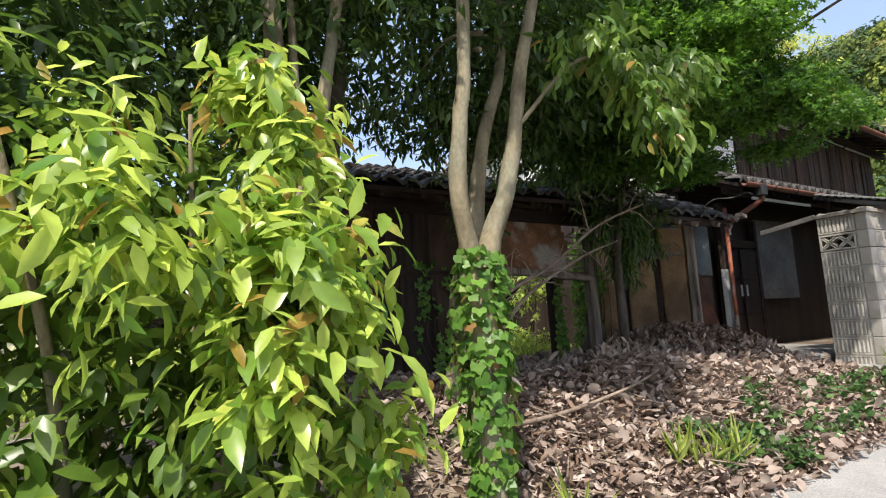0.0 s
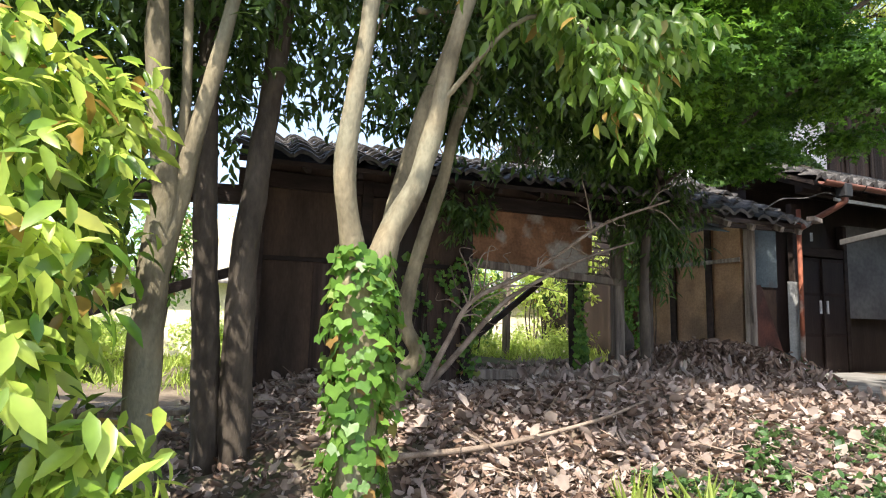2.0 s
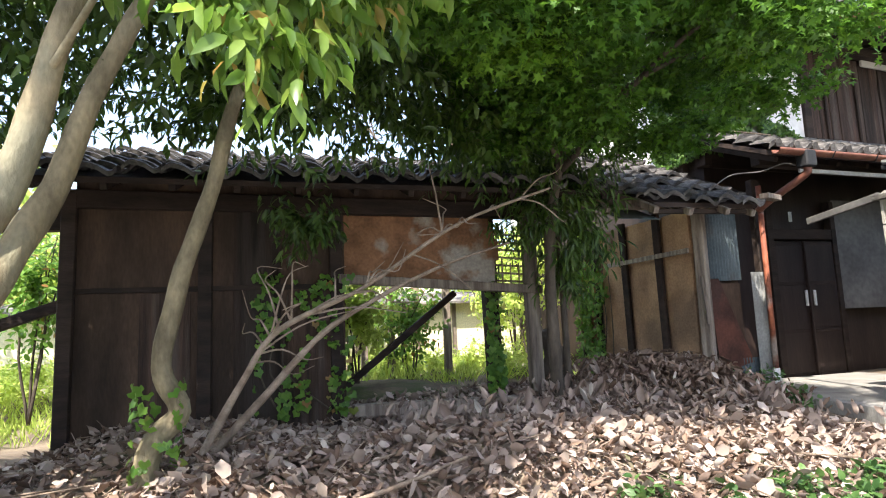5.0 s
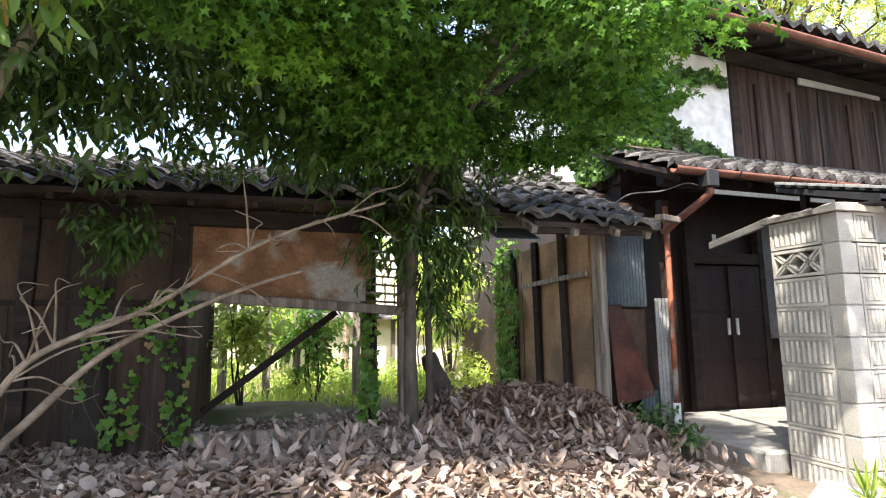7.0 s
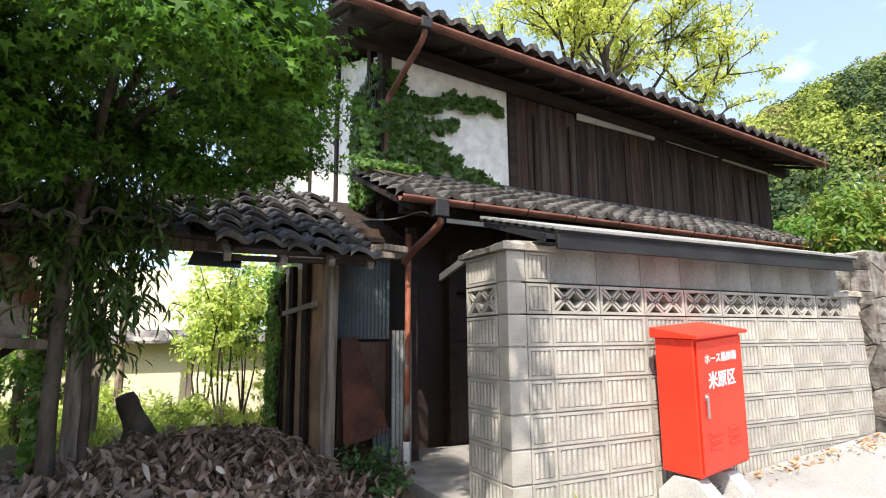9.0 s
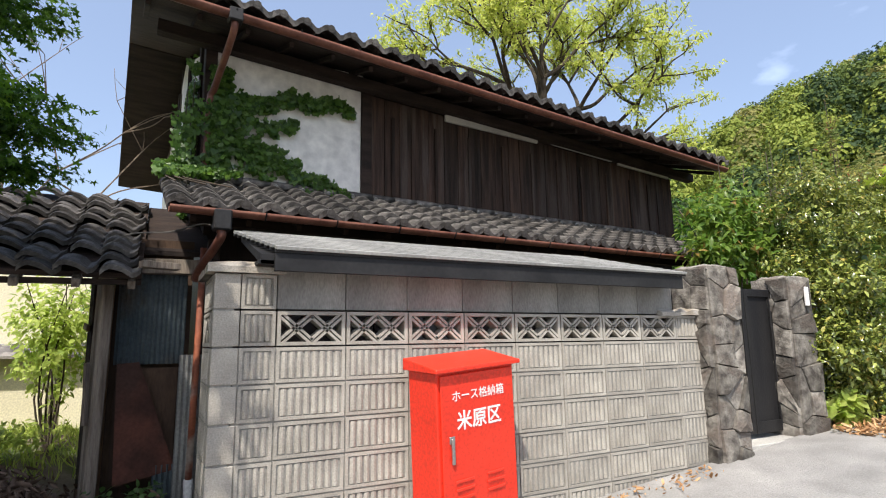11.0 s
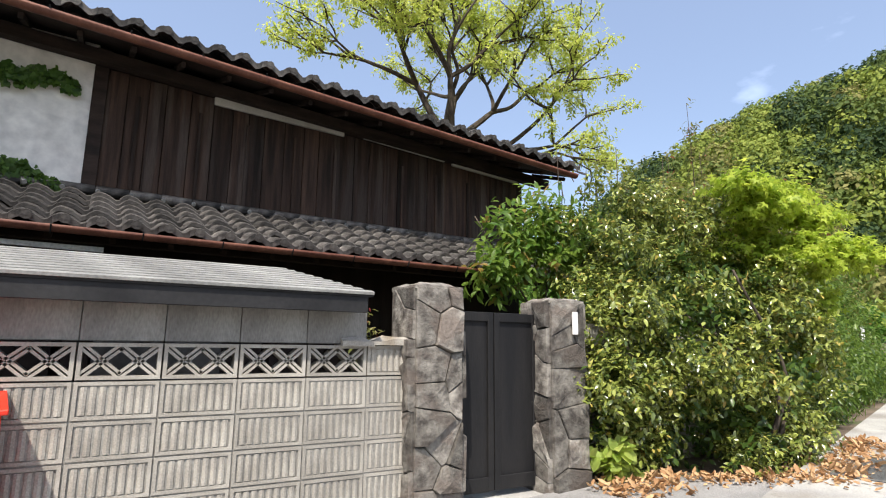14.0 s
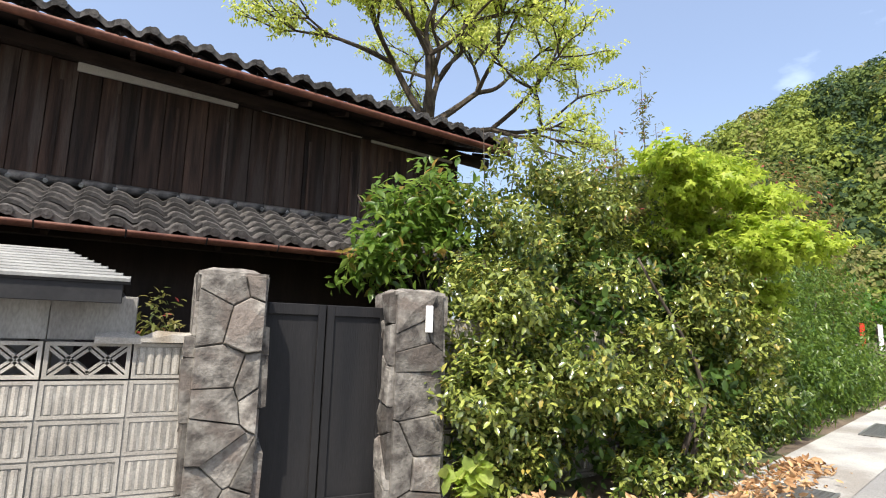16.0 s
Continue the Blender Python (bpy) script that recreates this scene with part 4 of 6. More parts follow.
def mud_panel(y0, y1, x, z0, z1, mat):
    bm = bmesh.new()
    bmesh.ops.create_grid(bm, x_segments=14, y_segments=18, size=0.5)
    for v in bm.verts:
        y, z = y0 + (v.co.x + 0.5) * (y1 - y0), z0 + (v.co.y + 0.5) * (z1 - z0)
        v.co = (x + 0.012 * noise.noise((y * 4, z * 4, 2)), y, z)
    ext = bmesh.ops.extrude_face_region(bm, geom=bm.faces[:])
    for v in [g for g in ext["geom"] if isinstance(g, bmesh.types.BMVert)]:
        v.co.x = x + 0.07
    bmesh.ops.recalc_face_normals(bm, faces=bm.faces[:])
    return part("mud_panel", bm, mat, shed)


for a, b in ((1.90, 2.30), (2.36, 2.92), (2.98, 3.55)):
    mud_panel(a, b, -0.66, 0.1, 1.98, M_MUD)
mud_panel(3.58, 3.95, -0.66, 0.1, 1.7, M_PEEL)
for y in (2.33, 2.95, 3.57, 3.97):
    part("stud", beam((-0.69, y, 0.1), (-0.70, y + 0.02, 2.02), 0.06, 0.07), M_TIMBER, shed)
post = part("post", beam((-0.62, 1.82, 0.1), (-0.60, 1.83, 2.02), 0.11, 0.09, 0.012), M_OLDWOOD, shed, "split grey corner post")
part("split_plank", beam((-0.66, 1.75, 0.85), (-0.68, 1.76, 1.30), 0.05, 0.02, 0.004), M_OLDWOOD, post)
part("rail_strip", beam((-0.72, 1.86, 1.57), (-0.74, 3.26, 1.55), 0.02, 0.05), M_OLDWOOD, shed)
part("wall", box(-0.55, 0.02, 2.05, 2.12, 0.1, 2.3), M_DARKWALL, shed, "dark inner wall")


def corrugated(x0, x1, y, z0, z1, mat, name, n=40, label=""):
    bm = bmesh.new()
    lo, hi, lo2, hi2 = [], [], [], []
    for k in range(n + 1):
        x = x0 + (x1 - x0) * k / n
        d = 0.008 * math.sin(k * 1.57)
        lo.append(bm.verts.new((x, y + d, z0)))
        hi.append(bm.verts.new((x, y + d, z1)))
        lo2.append(bm.verts.new((x, y + d + 0.003, z0)))
        hi2.append(bm.verts.new((x, y + d + 0.003, z1)))
    for k in range(n):
        bm.faces.new((lo[k], lo[k + 1], hi[k + 1], hi[k]))
        bm.faces.new((lo2[k + 1], lo2[k], hi2[k], hi2[k + 1]))
    return part(name, bm, mat, shed, label)


corrugated(-0.52, -0.02, 1.96, 1.27, 2.06, M_IRON, "iron_sheet", 56, "blue-grey corrugated iron sheet")
# paler metal than the other sheets, putting sunlight on the strip into colour
corrugated(-0.06, 0.13, 1.795, 0.22, 1.34, M_SLAT, "iron_sheet", 20, "corrugated iron strip, paler grey painted for sunlight")
corrugated(-0.20, 0.03, 1.88, 0.12, 0.5, M_IRON, "iron_sheet", 24)
bm = slab((-0.49, 1.90, 1.28), (-0.34, 1.92, 1.29), (-0.04, 1.88, 0.46), (-0.46, 1.86, 0.38), 0.004)
part("rust_sheet", bm, M_RUST, shed, "rusted iron sheet hanging askew")
part("back_board", box(-0.5, -0.06, 1.95, 1.97, 0.4, 1.24), M_DARKWALL, shed)
pipe = thing("pipe", label="flaking orange standpipe with white plastic foot", category="pipe")
part("shaft", add_tube(bmesh.new(), [(0.05, 1.72, 0.36), (0.06, 1.72, 1.2), (0.07, 1.72, 2.2)], [0.026, 0.026, 0.026], 10), M_ORANGE, pipe, smooth=True)
part("foot", add_tube(bmesh.new(), [(0.05, 1.72, 0.14), (0.05, 1.72, 0.40)], [0.032, 0.034], 10), M_PVC, pipe, "white plastic pipe end", smooth=True)
part("post", beam((0.17, 1.88, 0.1), (0.16, 1.88, 2.3), 0.08, 0.1, 0.008), M_TIMBER, shed)
# its tiled roof, sloping down towards the yard side
ro = thing("shed_roof", label="weathered rafters and bent sheet under the shed's sagging eave", category="roof", kind="structure")
for x in (-1.9, -1.5, -1.1, -0.75, -0.42):
    part("rafter", beam((x, 1.30 + 0.05 * math.sin(x * 9), 1.84), (x, 3.2, 2.79), 0.05, 0.06), M_OLDWOOD, ro)
part("eave_board", beam((-1.45, 1.42, 1.86), (-0.36, 1.40, 1.87), 0.05, 0.04), M_TIMBER, ro)
part("wall_plate", beam((-2.3, 1.90, 2.02), (0.15, 1.90, 2.06), 0.10, 0.12), M_OLDWOOD, ro)
part("loose_sheet", slab((-1.75, 1.45, 1.80), (-1.40, 1.35, 1.78), (-1.35, 1.75, 1.94), (-1.7, 1.85, 1.96), 0.004), M_IRON, ro, "bent iron sheet under the eave")
fallen = thing("wooden_trough", (-0.22, 1.30, 1.96), 20, "grey wooden gutter end under the eave", "gutter")
part("trough", box(-0.16, 0.10, -0.04, 0.04, 0, 0.05, 0.004), M_OLDWOOD, fallen)
wire = tagged(part("cable", add_tube(bmesh.new(), smooth_line([(-0.62, 1.55, 2.14), (-0.45, 1.5, 2.24), (-0.2, 1.42, 2.26), (0.02, 1.36, 2.33), (0.1, 1.3, 2.30)], 6), [0.006] * 25, 6), M_GREYPANEL), "thin grey cable sagging over the roof tiles", "cable")

# ---- ruined long building on the yard's front ----
ruin = thing("ruined_outbuilding", label="roofless-backed mud outbuilding, dark board wall, broken plaster", category="outbuilding")
YW = 1.90
part("wall", box(-6.0, -4.05, YW, YW + 0.10, 0.0, 1.98), M_DARKWALL, ruin, "dark brown boarded wall")
part("wall", box(-6.0, -2.3, YW + 0.03, YW + 0.09, 1.98, 2.19), M_DARKWALL, ruin)
part("rail_strip", box(-6.0, -4.05, YW - 0.02, YW - 0.002, 1.28, 1.32, 0.003), M_TIMBER, ruin)
for x in (-6.02, -5.1, -4.12):
    part("post", beam((x, YW, 0.0), (x, YW, 2.02), 0.10, 0.10, 0.006), M_TIMBER, ruin)
bm = bmesh.new()
bmesh.ops.create_grid(bm, x_segments=40, y_segments=14, size=0.5)
for v in bm.verts:
    x, t = -4.05 + (v.co.x + 0.5) * 1.66, v.co.y + 0.5
    z0 = 1.36 - 0.07 * (x + 4.05)
    v.co = (x, YW + 0.03 + 0.015 * noise.noise((x * 5, t * 5, 1)), z0 + (1.93 - z0) * t)
dead = [f for f in bm.faces if f.calc_center_median().x > -2.72 + 0.12 * noise.noise(f.calc_center_median() * 6)]
bmesh.ops.delete(bm, geom=dead, context="FACES")
ext = bmesh.ops.extrude_face_region(bm, geom=bm.faces[:])
for v in [g for g in ext["geom"] if isinstance(g, bmesh.types.BMVert)]:
    v.co.y += 0.05
bmesh.ops.recalc_face_normals(bm, faces=bm.faces[:])
part("plaster_panel", bm, M_PEEL, ruin, "mud panel with peeling plaster")
for k in range(7):
    z = 1.32 + k * 0.07
    part("lath", beam((-3.0, YW + 0.07, z + 0.02), (-2.36, YW + 0.07, z - 0.02), 0.012, 0.018, 0.002), M_OLDWOOD, ruin)
for k in range(8):
    x = -2.95 + k * 0.08
    part("lath", beam((x, YW + 0.085, 1.26), (x, YW + 0.085, 1.5 + 0.04 * math.sin(k * 2)), 0.012, 0.014, 0.002), M_OLDWOOD, ruin)
part("beam", beam((-4.1, YW - 0.02, 1.355), (-2.32, YW - 0.04, 1.225), 0.09, 0.075, 0.008), M_OLDWOOD, ruin, "sagging bare wooden beam")
part("beam", beam((-6.2, YW + 0.02, 1.98), (-2.2, YW + 0.02, 1.94), 0.12, 0.14, 0.008), M_TIMBER, ruin)
part("post", beam((-2.40, YW - 0.02, 0.1), (-2.41, YW - 0.02, 1.98), 0.11, 0.11, 0.01), M_OLDWOOD, ruin, "weathered grey post")
part("post", beam((-2.62, 2.3, 0.1), (-2.66, 2.3, 1.98), 0.13, 0.13, 0.01), M_TIMBER, ruin)
part("sill_beam", beam((-4.0, YW + 0.02, 0.30), (-2.4, YW + 0.02, 0.26), 0.1, 0.1, 0.01), M_OLDWOOD, ruin)
part("brace", beam((-4.0, 2.5, 0.42), (-2.9, 2.6, 1.25), 0.05, 0.06), M_TIMBER, ruin)
part("wall", box(-4.12, -4.05, 2.0, 3.5, 0.0, 2.1), M_DARKWALL, ruin)
for x, y in ((-4.0, 4.0), (-3.55, 4.5), (-3.2, 4.5), (-2.5, 4.3)):
    part("post", beam((x, y, 0.0), (x, y, 2.45), 0.09, 0.09, 0.006), M_OLDWOOD, ruin)
rr = thing("outbuilding_roof", label="dark wavy tiled roof of the ruined outbuilding", category="roof", kind="structure")
part("roof_board", slab((-2.0, 1.70, 2.08), (-1.45, 1.55, 2.02), (-1.45, 3.3, 2.90), (-2.0, 3.3, 2.90), 0.04), M_TIMBER, rr)
part("roof_board", slab((-1.45, 1.36, 1.93), (-0.36, 1.36, 1.93), (-0.36, 3.3, 2.90), (-1.45, 3.3, 2.90), 0.04), M_TIMBER, rr)
part("roof_board", slab((-0.36, 1.98, 2.2), (0.15, 1.98, 2.2), (0.15, 3.3, 2.85), (-0.36, 3.3, 2.85), 0.04), M_TIMBER, rr)
part("roof_board", slab((-6.2, 1.36, 2.02), (-1.75, 1.36, 2.02), (-1.75, 3.3, 2.72), (-6.2, 3.3, 2.72), 0.04), M_TIMBER, rr)
tiled(rr, (-6.25, 1.30, 2.07), (1, 0, 0), (0, 1.94, 0.70), 19, 9, ragged=0.03, jitter=0.011)
tiled(rr, (-2.02, 1.26, 1.94), (1, 0, 0), (0, 2.04, 1.02), 7, 11, ragged=0.045, jitter=0.014, skip=lambda c, r: (c < 2 and r < 2) or (c == 3 and r == 0))
for k in range(11):
    x = -6.1 + k * 0.42
    part("rafter", beam((x, 1.40, 1.97), (x, 3.2, 2.62), 0.045, 0.055), M_TIMBER, rr)
for k, x in enumerate((-5.55, -4.9, -4.5)):
    part("board", box(x, x + 0.35, YW - 0.012, YW - 0.001, 0.05, 1.27 if k != 1 else 1.9, 0.002), M_BOARD, ruin)
# low eave running on to the far side
tagged(part("eave_beam", beam((-10, 2.3, 1.78), (-6.0, 2.0, 1.84), 0.12, 0.16, 0.01), M_TIMBER), "dark low eave beam beyond the trees", "beam", kind="structure")
tagged(part("brace", beam((-8.6, 2.2, 0.35), (-6.0, 2.05, 1.25), 0.07, 0.08), M_TIMBER), "fallen dark timber leaning in the yard", "timber")
for k, (x, y, a) in enumerate(((-7.6, 1.5, 4), (-7.3, 1.2, -8), (-7.5, 0.9, 12))):
    tagged(part("plank", beam((x - 0.9, y, 0.12 + k * 0.05), (x + 0.9, y + 0.1 * a / 8, 0.14 + k * 0.05), 0.16, 0.04, 0.005), M_OLDWOOD), "pale old plank lying on the ground", "plank", "planks on the ground")
# stump and burnt log in the gap
tagged(part("stump", add_tube(bmesh.new(), smooth_line([(-1.95, 2.35, 0.2), (-2.0, 2.3, 0.55), (-2.12, 2.25, 0.85)], 5), [0.22, 0.21, 0.19, 0.17, 0.14, 0.12, 0.11, 0.1, 0.09, 0.08, 0.06], 9, 0.5), M_BARKDARK, smooth=True), "black rotten stump among dry leaves", "stump")

# ---- cream garden wall far back in the yard ----
cream = thing("garden_wall", label="cream plastered garden wall with a tiled top", category="wall", kind="structure")
part("wall", box(-9.0, 0.6, 7.4, 7.6, 0.0, 1.30), M_CREAM, cream)
part("roof", slab((-9.0, 7.15, 1.30), (0.6, 7.15, 1.30), (0.6, 7.5, 1.48), (-9.0, 7.5, 1.48), 0.04), M_TILE, cream)
part("roof", slab((-9.0, 7.5, 1.48), (0.6, 7.5, 1.48), (0.6, 7.85, 1.30), (-9.0, 7.85, 1.30), 0.04), M_TILE, cream)
for x in (-7.5, -6, -4.5, -3, -1.5, 0):
    part("post", box(x, x + 0.08, 7.385, 7.398, 0, 1.28), M_OLDWOOD, cream)
tagged(part("yard_house", box(-8, -0.5, 11, 15, 0, 2.9), M_CREAM), "pale house wall beyond the yard", "house", kind="structure")


# ---- trees and bushes ----
def stem(parent, pts, r0, r1, sides=6, mat=M_BARKDARK):
    """One stem as a part of its own."""
    bm = bmesh.new()
    limb(bm, pts, r0, r1, sides, 4)
    return part("stem", bm, mat, parent, smooth=True)


def tree(name, label, category="tree", group=""):
    return thing(name, label=label, category=category, group=group)


# shrub by the lane with bright leaves
bush = tree("shrub", "broadleaf shrub with glossy bright green leaves beside the lane", "shrub")
for a, b in (((-7.2, -1.2, -0.5), (-6.75, -1.5, 1.2)), ((-7.3, -1.1, -0.5), (-7.5, -1.4, 1.4)), ((-7.1, -1.0, -0.5), (-7.0, -0.9, 1.6)), ((-7.25, -1.2, -0.4), (-6.6, -1.1, 0.9)), ((-7.4, -1.2, -0.4), (-8.1, -1.2, 1.5))):
    stem(bush, [a, (Vector(a) + Vector(b)) / 2 + Vector((0.06, 0.05, 0.1)), b], 0.03, 0.008, 7, M_BARK)
BE = [(-7.15, -1.15, 0.75, 0.52, 0.55, 0.75), (-6.92, -1.2, 0.3, 0.5, 0.5, 0.75), (-7.7, -1.0, 0.9, 0.7, 0.6, 0.95), (-6.75, -1.25, 0.95, 0.24, 0.3, 0.28), (-7.5, -1.3, 0.0, 0.7, 0.6, 0.5), (-6.85, -0.9, -0.2, 0.5, 0.6, 0.4), (-6.78, -0.95, 1.35, 0.32, 0.35, 0.38)]
br_ = random.Random(21)
BL = []
for i in range(85):
    e = BE[br_.randrange(len(BE))]
    d = tidy((br_.gauss(0.15, 0.8), br_.gauss(-0.6, 0.8), br_.gauss(0.25, 0.8)))
    r = br_.uniform(0.10, 0.19)
    BL.append((e[0] + d.x * e[3] * 0.92, e[1] + d.y * e[4] * 0.92, e[2] + d.z * e[5] * 0.92, r, r, r * 0.75))
crown("crown", BL, 780, 8, 0.112, 0.40, L_BUSH, bush, droop=1.0, shell=0.2, seed=2)
# smaller copy of the crown in darker leaf, painting shade behind the bright clusters
crown("crown", [(e[0], e[1] + 0.12, e[2], e[3] * 0.85, e[4] * 0.85, e[5] * 0.85) for e in BE], 620, 8, 0.115, 0.42, L_INNER, bush, droop=0.8, shell=0.3, seed=4, label="inner leaves, shade put into a darker green")
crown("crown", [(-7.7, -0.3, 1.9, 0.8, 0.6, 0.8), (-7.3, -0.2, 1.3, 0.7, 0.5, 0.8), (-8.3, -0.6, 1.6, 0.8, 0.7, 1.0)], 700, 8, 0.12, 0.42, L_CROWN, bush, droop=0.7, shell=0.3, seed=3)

# vine-covered forked tree
vt = tree("tree", "forked smooth-barked tree, its foot wrapped in ivy")
bm = bmesh.new()
limb(bm, [(-5.62, -0.72, -0.25), (-5.64, -0.72, 0.3), (-5.64, -0.70, 0.7), (-5.66, -0.70, 1.05)], 0.085, 0.085, 12)
limb(bm, [(-5.66, -0.70, 0.98), (-5.71, -0.70, 1.26), (-5.735, -0.70, 1.49), (-5.70, -0.70, 1.84), (-5.66, -0.70, 2.15), (-5.6, -0.6, 3.0), (-5.7, -0.4, 4.2)], 0.055, 0.028, 10)
limb(bm, [(-5.62, -0.69, 0.95), (-5.50, -0.64, 1.25), (-5.39, -0.62, 1.47), (-5.30, -0.62, 1.80), (-5.20, -0.60, 2.25), (-4.9, -0.5, 3.2), (-4.7, -0.2, 4.2)], 0.062, 0.03, 10)
limb(bm, [(-5.56, -0.62, 0.9), (-5.46, -0.42, 1.25), (-5.36, -0.3, 1.57), (-5.24, -0.25, 2.0), (-5.05, -0.2, 2.5), (-4.7, 0.2, 3.6)], 0.06, 0.028, 10)
# two boughs added to carry the unseen shading crowns
limb(bm, [(-4.9, -0.5, 3.2), (-4.1, -0.8, 4.3), (-3.2, -1.0, 4.8), (-2.3, -1.0, 5.0)], 0.035, 0.01, 8)
limb(bm, [(-5.6, -0.6, 3.0), (-5.8, -1.2, 4.2), (-6.0, -2.0, 5.3)], 0.03, 0.01, 8)
for i in range(14):
    a = Vector((-5.5 + 0.9 * RNG.random(), -0.6 + 0.4 * RNG.random(), 2.4 + 1.4 * RNG.random()))
    b = a + Vector((RNG.normal(0, 0.8), RNG.normal(0, 0.7), 0.6 * RNG.random()))
    limb(bm, [a, (a + b) / 2 + Vector((0, 0, 0.1)), b], 0.018, 0.006, 6, 4)
part("trunk", bm, M_BARK, vt, smooth=True)
rng = np.random.default_rng(5)
n = 760
zz = -0.1 + 1.24 * rng.random(n) ** 0.8
aa = rng.uniform(0, 2 * math.pi, n)
rr_ = 0.085 + 0.07 * rng.random(n) * np.interp(zz, [-0.2, 0.2, 0.8, 1.14], [0.3, 0.9, 1.3, 0.7])
at = np.stack([-5.64 + rr_ * np.cos(aa), -0.71 + rr_ * np.sin(aa), zz], 1)
o = np.stack([np.cos(aa), np.sin(aa), 0.4 + 0 * aa], 1) + rng.normal(0, 0.25, (n, 3))
ah = np.stack([-0.4 * np.sin(aa) + 0.35 * np.cos(aa), 0.4 * np.cos(aa) + 0.35 * np.sin(aa), -0.9 + 0 * aa], 1) + rng.normal(0, 0.4, (n, 3))
ln = rng.uniform(0.026, 0.062, n)
part("ivy", leaf_mesh("ivy", at, ah, o, ln, ln, L_VINE, (IVY_V, IVY_F)), L_VINE, vt, "bright green ivy leaves")
# the last ellipsoid stays out of view, added overhead to shade the leaf bank
crown("crown", [(-5.8, 0.1, 2.9, 1.3, 1.1, 0.75), (-4.6, 0.2, 2.9, 1.1, 0.9, 0.7), (-5.2, -0.3, 3.9, 1.8, 1.1, 0.8), (-6.6, 0.8, 2.6, 1.0, 0.9, 0.8), (-3.9, 0.6, 3.0, 0.9, 0.8, 0.7), (-6.2, -1.5, 5.0, 1.2, 1.0, 0.5)], 2500, 8, 0.105, 0.36, L_CROWN, vt, droop=0.8, shell=0.15, seed=6)
crown("crown", [(-4.56, -1.06, 1.84, 0.17, 0.15, 0.16), (-4.7, -1.0, 2.05, 0.2, 0.18, 0.14), (-4.45, -0.95, 2.15, 0.25, 0.2, 0.16), (-4.2, -0.8, 2.3, 0.3, 0.25, 0.16), (-4.9, -0.9, 2.3, 0.25, 0.25, 0.15)], 150, 9, 0.105, 0.38, L_HANG, vt, droop=1.3, shell=0.2, seed=7, label="hanging young leaves", up=-0.5)
bm = bmesh.new()
limb(bm, [(-5.3, -0.62, 1.85), (-4.95, -0.85, 2.25), (-4.6, -1.02, 2.1), (-4.55, -1.06, 1.8)], 0.014, 0.004, 6)
part("twig", bm, M_BARK, vt, smooth=True)

# unseen high crowns, added to cast shade on the maple and the leaf bank
crown("crown", [(-2.5, -1.0, 5.0, 0.9, 0.8, 0.45), (-6.0, -2.0, 5.3, 1.0, 0.7, 0.4)], 2600, 8, 0.105, 0.36, L_CROWN, vt, droop=0.8, shell=0.1, seed=106)
# crooked thin tree
ct = tree("tree", "thin crooked tree with ivy at its foot")
bm = bmesh.new()
limb(bm, [(-5.2, 0.42, -0.1), (-5.17, 0.45, 0.40), (-5.03, 0.45, 0.60), (-5.12, 0.45, 0.82), (-5.05, 0.45, 1.23), (-4.88, 0.45, 1.79), (-4.78, 0.45, 2.24), (-4.55, 0.45, 2.8), (-4.3, 0.5, 3.6)], 0.065, 0.03, 10)
part("trunk", bm, M_BARK, ct, smooth=True)
n = 90
zz, aa = rng.uniform(0.0, 0.75, n), rng.uniform(0, 2 * math.pi, n)
at = np.stack([-5.13 + 0.12 * np.cos(aa), 0.44 + 0.12 * np.sin(aa), zz], 1)
o = np.stack([np.cos(aa), np.sin(aa), 0.5 + 0 * aa], 1)
ah = np.stack([0 * aa, 0 * aa, -1 + 0 * aa], 1) + rng.normal(0, 0.5, (n, 3))
part("ivy", leaf_mesh("ivy", at, ah, o, rng.uniform(0.03, 0.055, n), rng.uniform(0.03, 0.055, n), L_VINE, (IVY_V, IVY_F)), L_VINE, ct)
crown("crown", [(-4.6, 0.9, 2.6, 1.2, 0.6, 0.55), (-3.4, 1.0, 2.5, 0.9, 0.5, 0.45)], 800, 8, 0.10, 0.36, L_CROWN, ct, droop=0.9, shell=0.1, seed=8)
crown("crown", [(-4.35, 1.25, 1.72, 0.30, 0.2, 0.22)], 60, 8, 0.09, 0.34, L_CROWN, ct, droop=1.3, shell=0.1, seed=18)

# pale trunk and dark trunks farther along
lt = tree("tree", "smooth pale trunk tree dividing low")
bm = bmesh.new()
limb(bm, [(-6.50, -0.35, -0.2), (-6.49, -0.32, 0.59), (-6.49, -0.3, 1.04), (-6.47, -0.3, 1.4), (-6.55, -0.3, 2.1), (-6.6, -0.2, 3.5)], 0.08, 0.04, 10)
limb(bm, [(-6.49, -0.3, 0.95), (-6.40, -0.28, 1.45), (-6.30, -0.28, 2.0), (-6.1, -0.2, 3.2)], 0.05, 0.03, 9)
limb(bm, [(-6.50, -0.3, 1.1), (-6.42, -0.22, 1.6), (-6.45, -0.2, 2.6)], 0.035, 0.02, 8)
part("trunk", bm, M_BARK, lt, smooth=True)
crown("crown", [(-7.0, 0.0, 3.0, 1.2, 1.2, 0.9), (-7.6, 0.5, 2.3, 1.0, 1.0, 0.8), (-6.7, 1.2, 2.5, 0.9, 0.6, 0.5)], 900, 8, 0.10, 0.36, L_CROWN, lt, droop=0.8, shell=0.15, seed=9)
dt = tree("tree", "dark straight twin-trunked tree in the shade")
bm = bmesh.new()
limb(bm, [(-6.25, 0.45, -0.1), (-6.30, 0.45, 0.78), (-6.34, 0.45, 1.37), (-6.38, 0.45, 2.28), (-6.4, 0.5, 4.0)], 0.085, 0.05, 10)
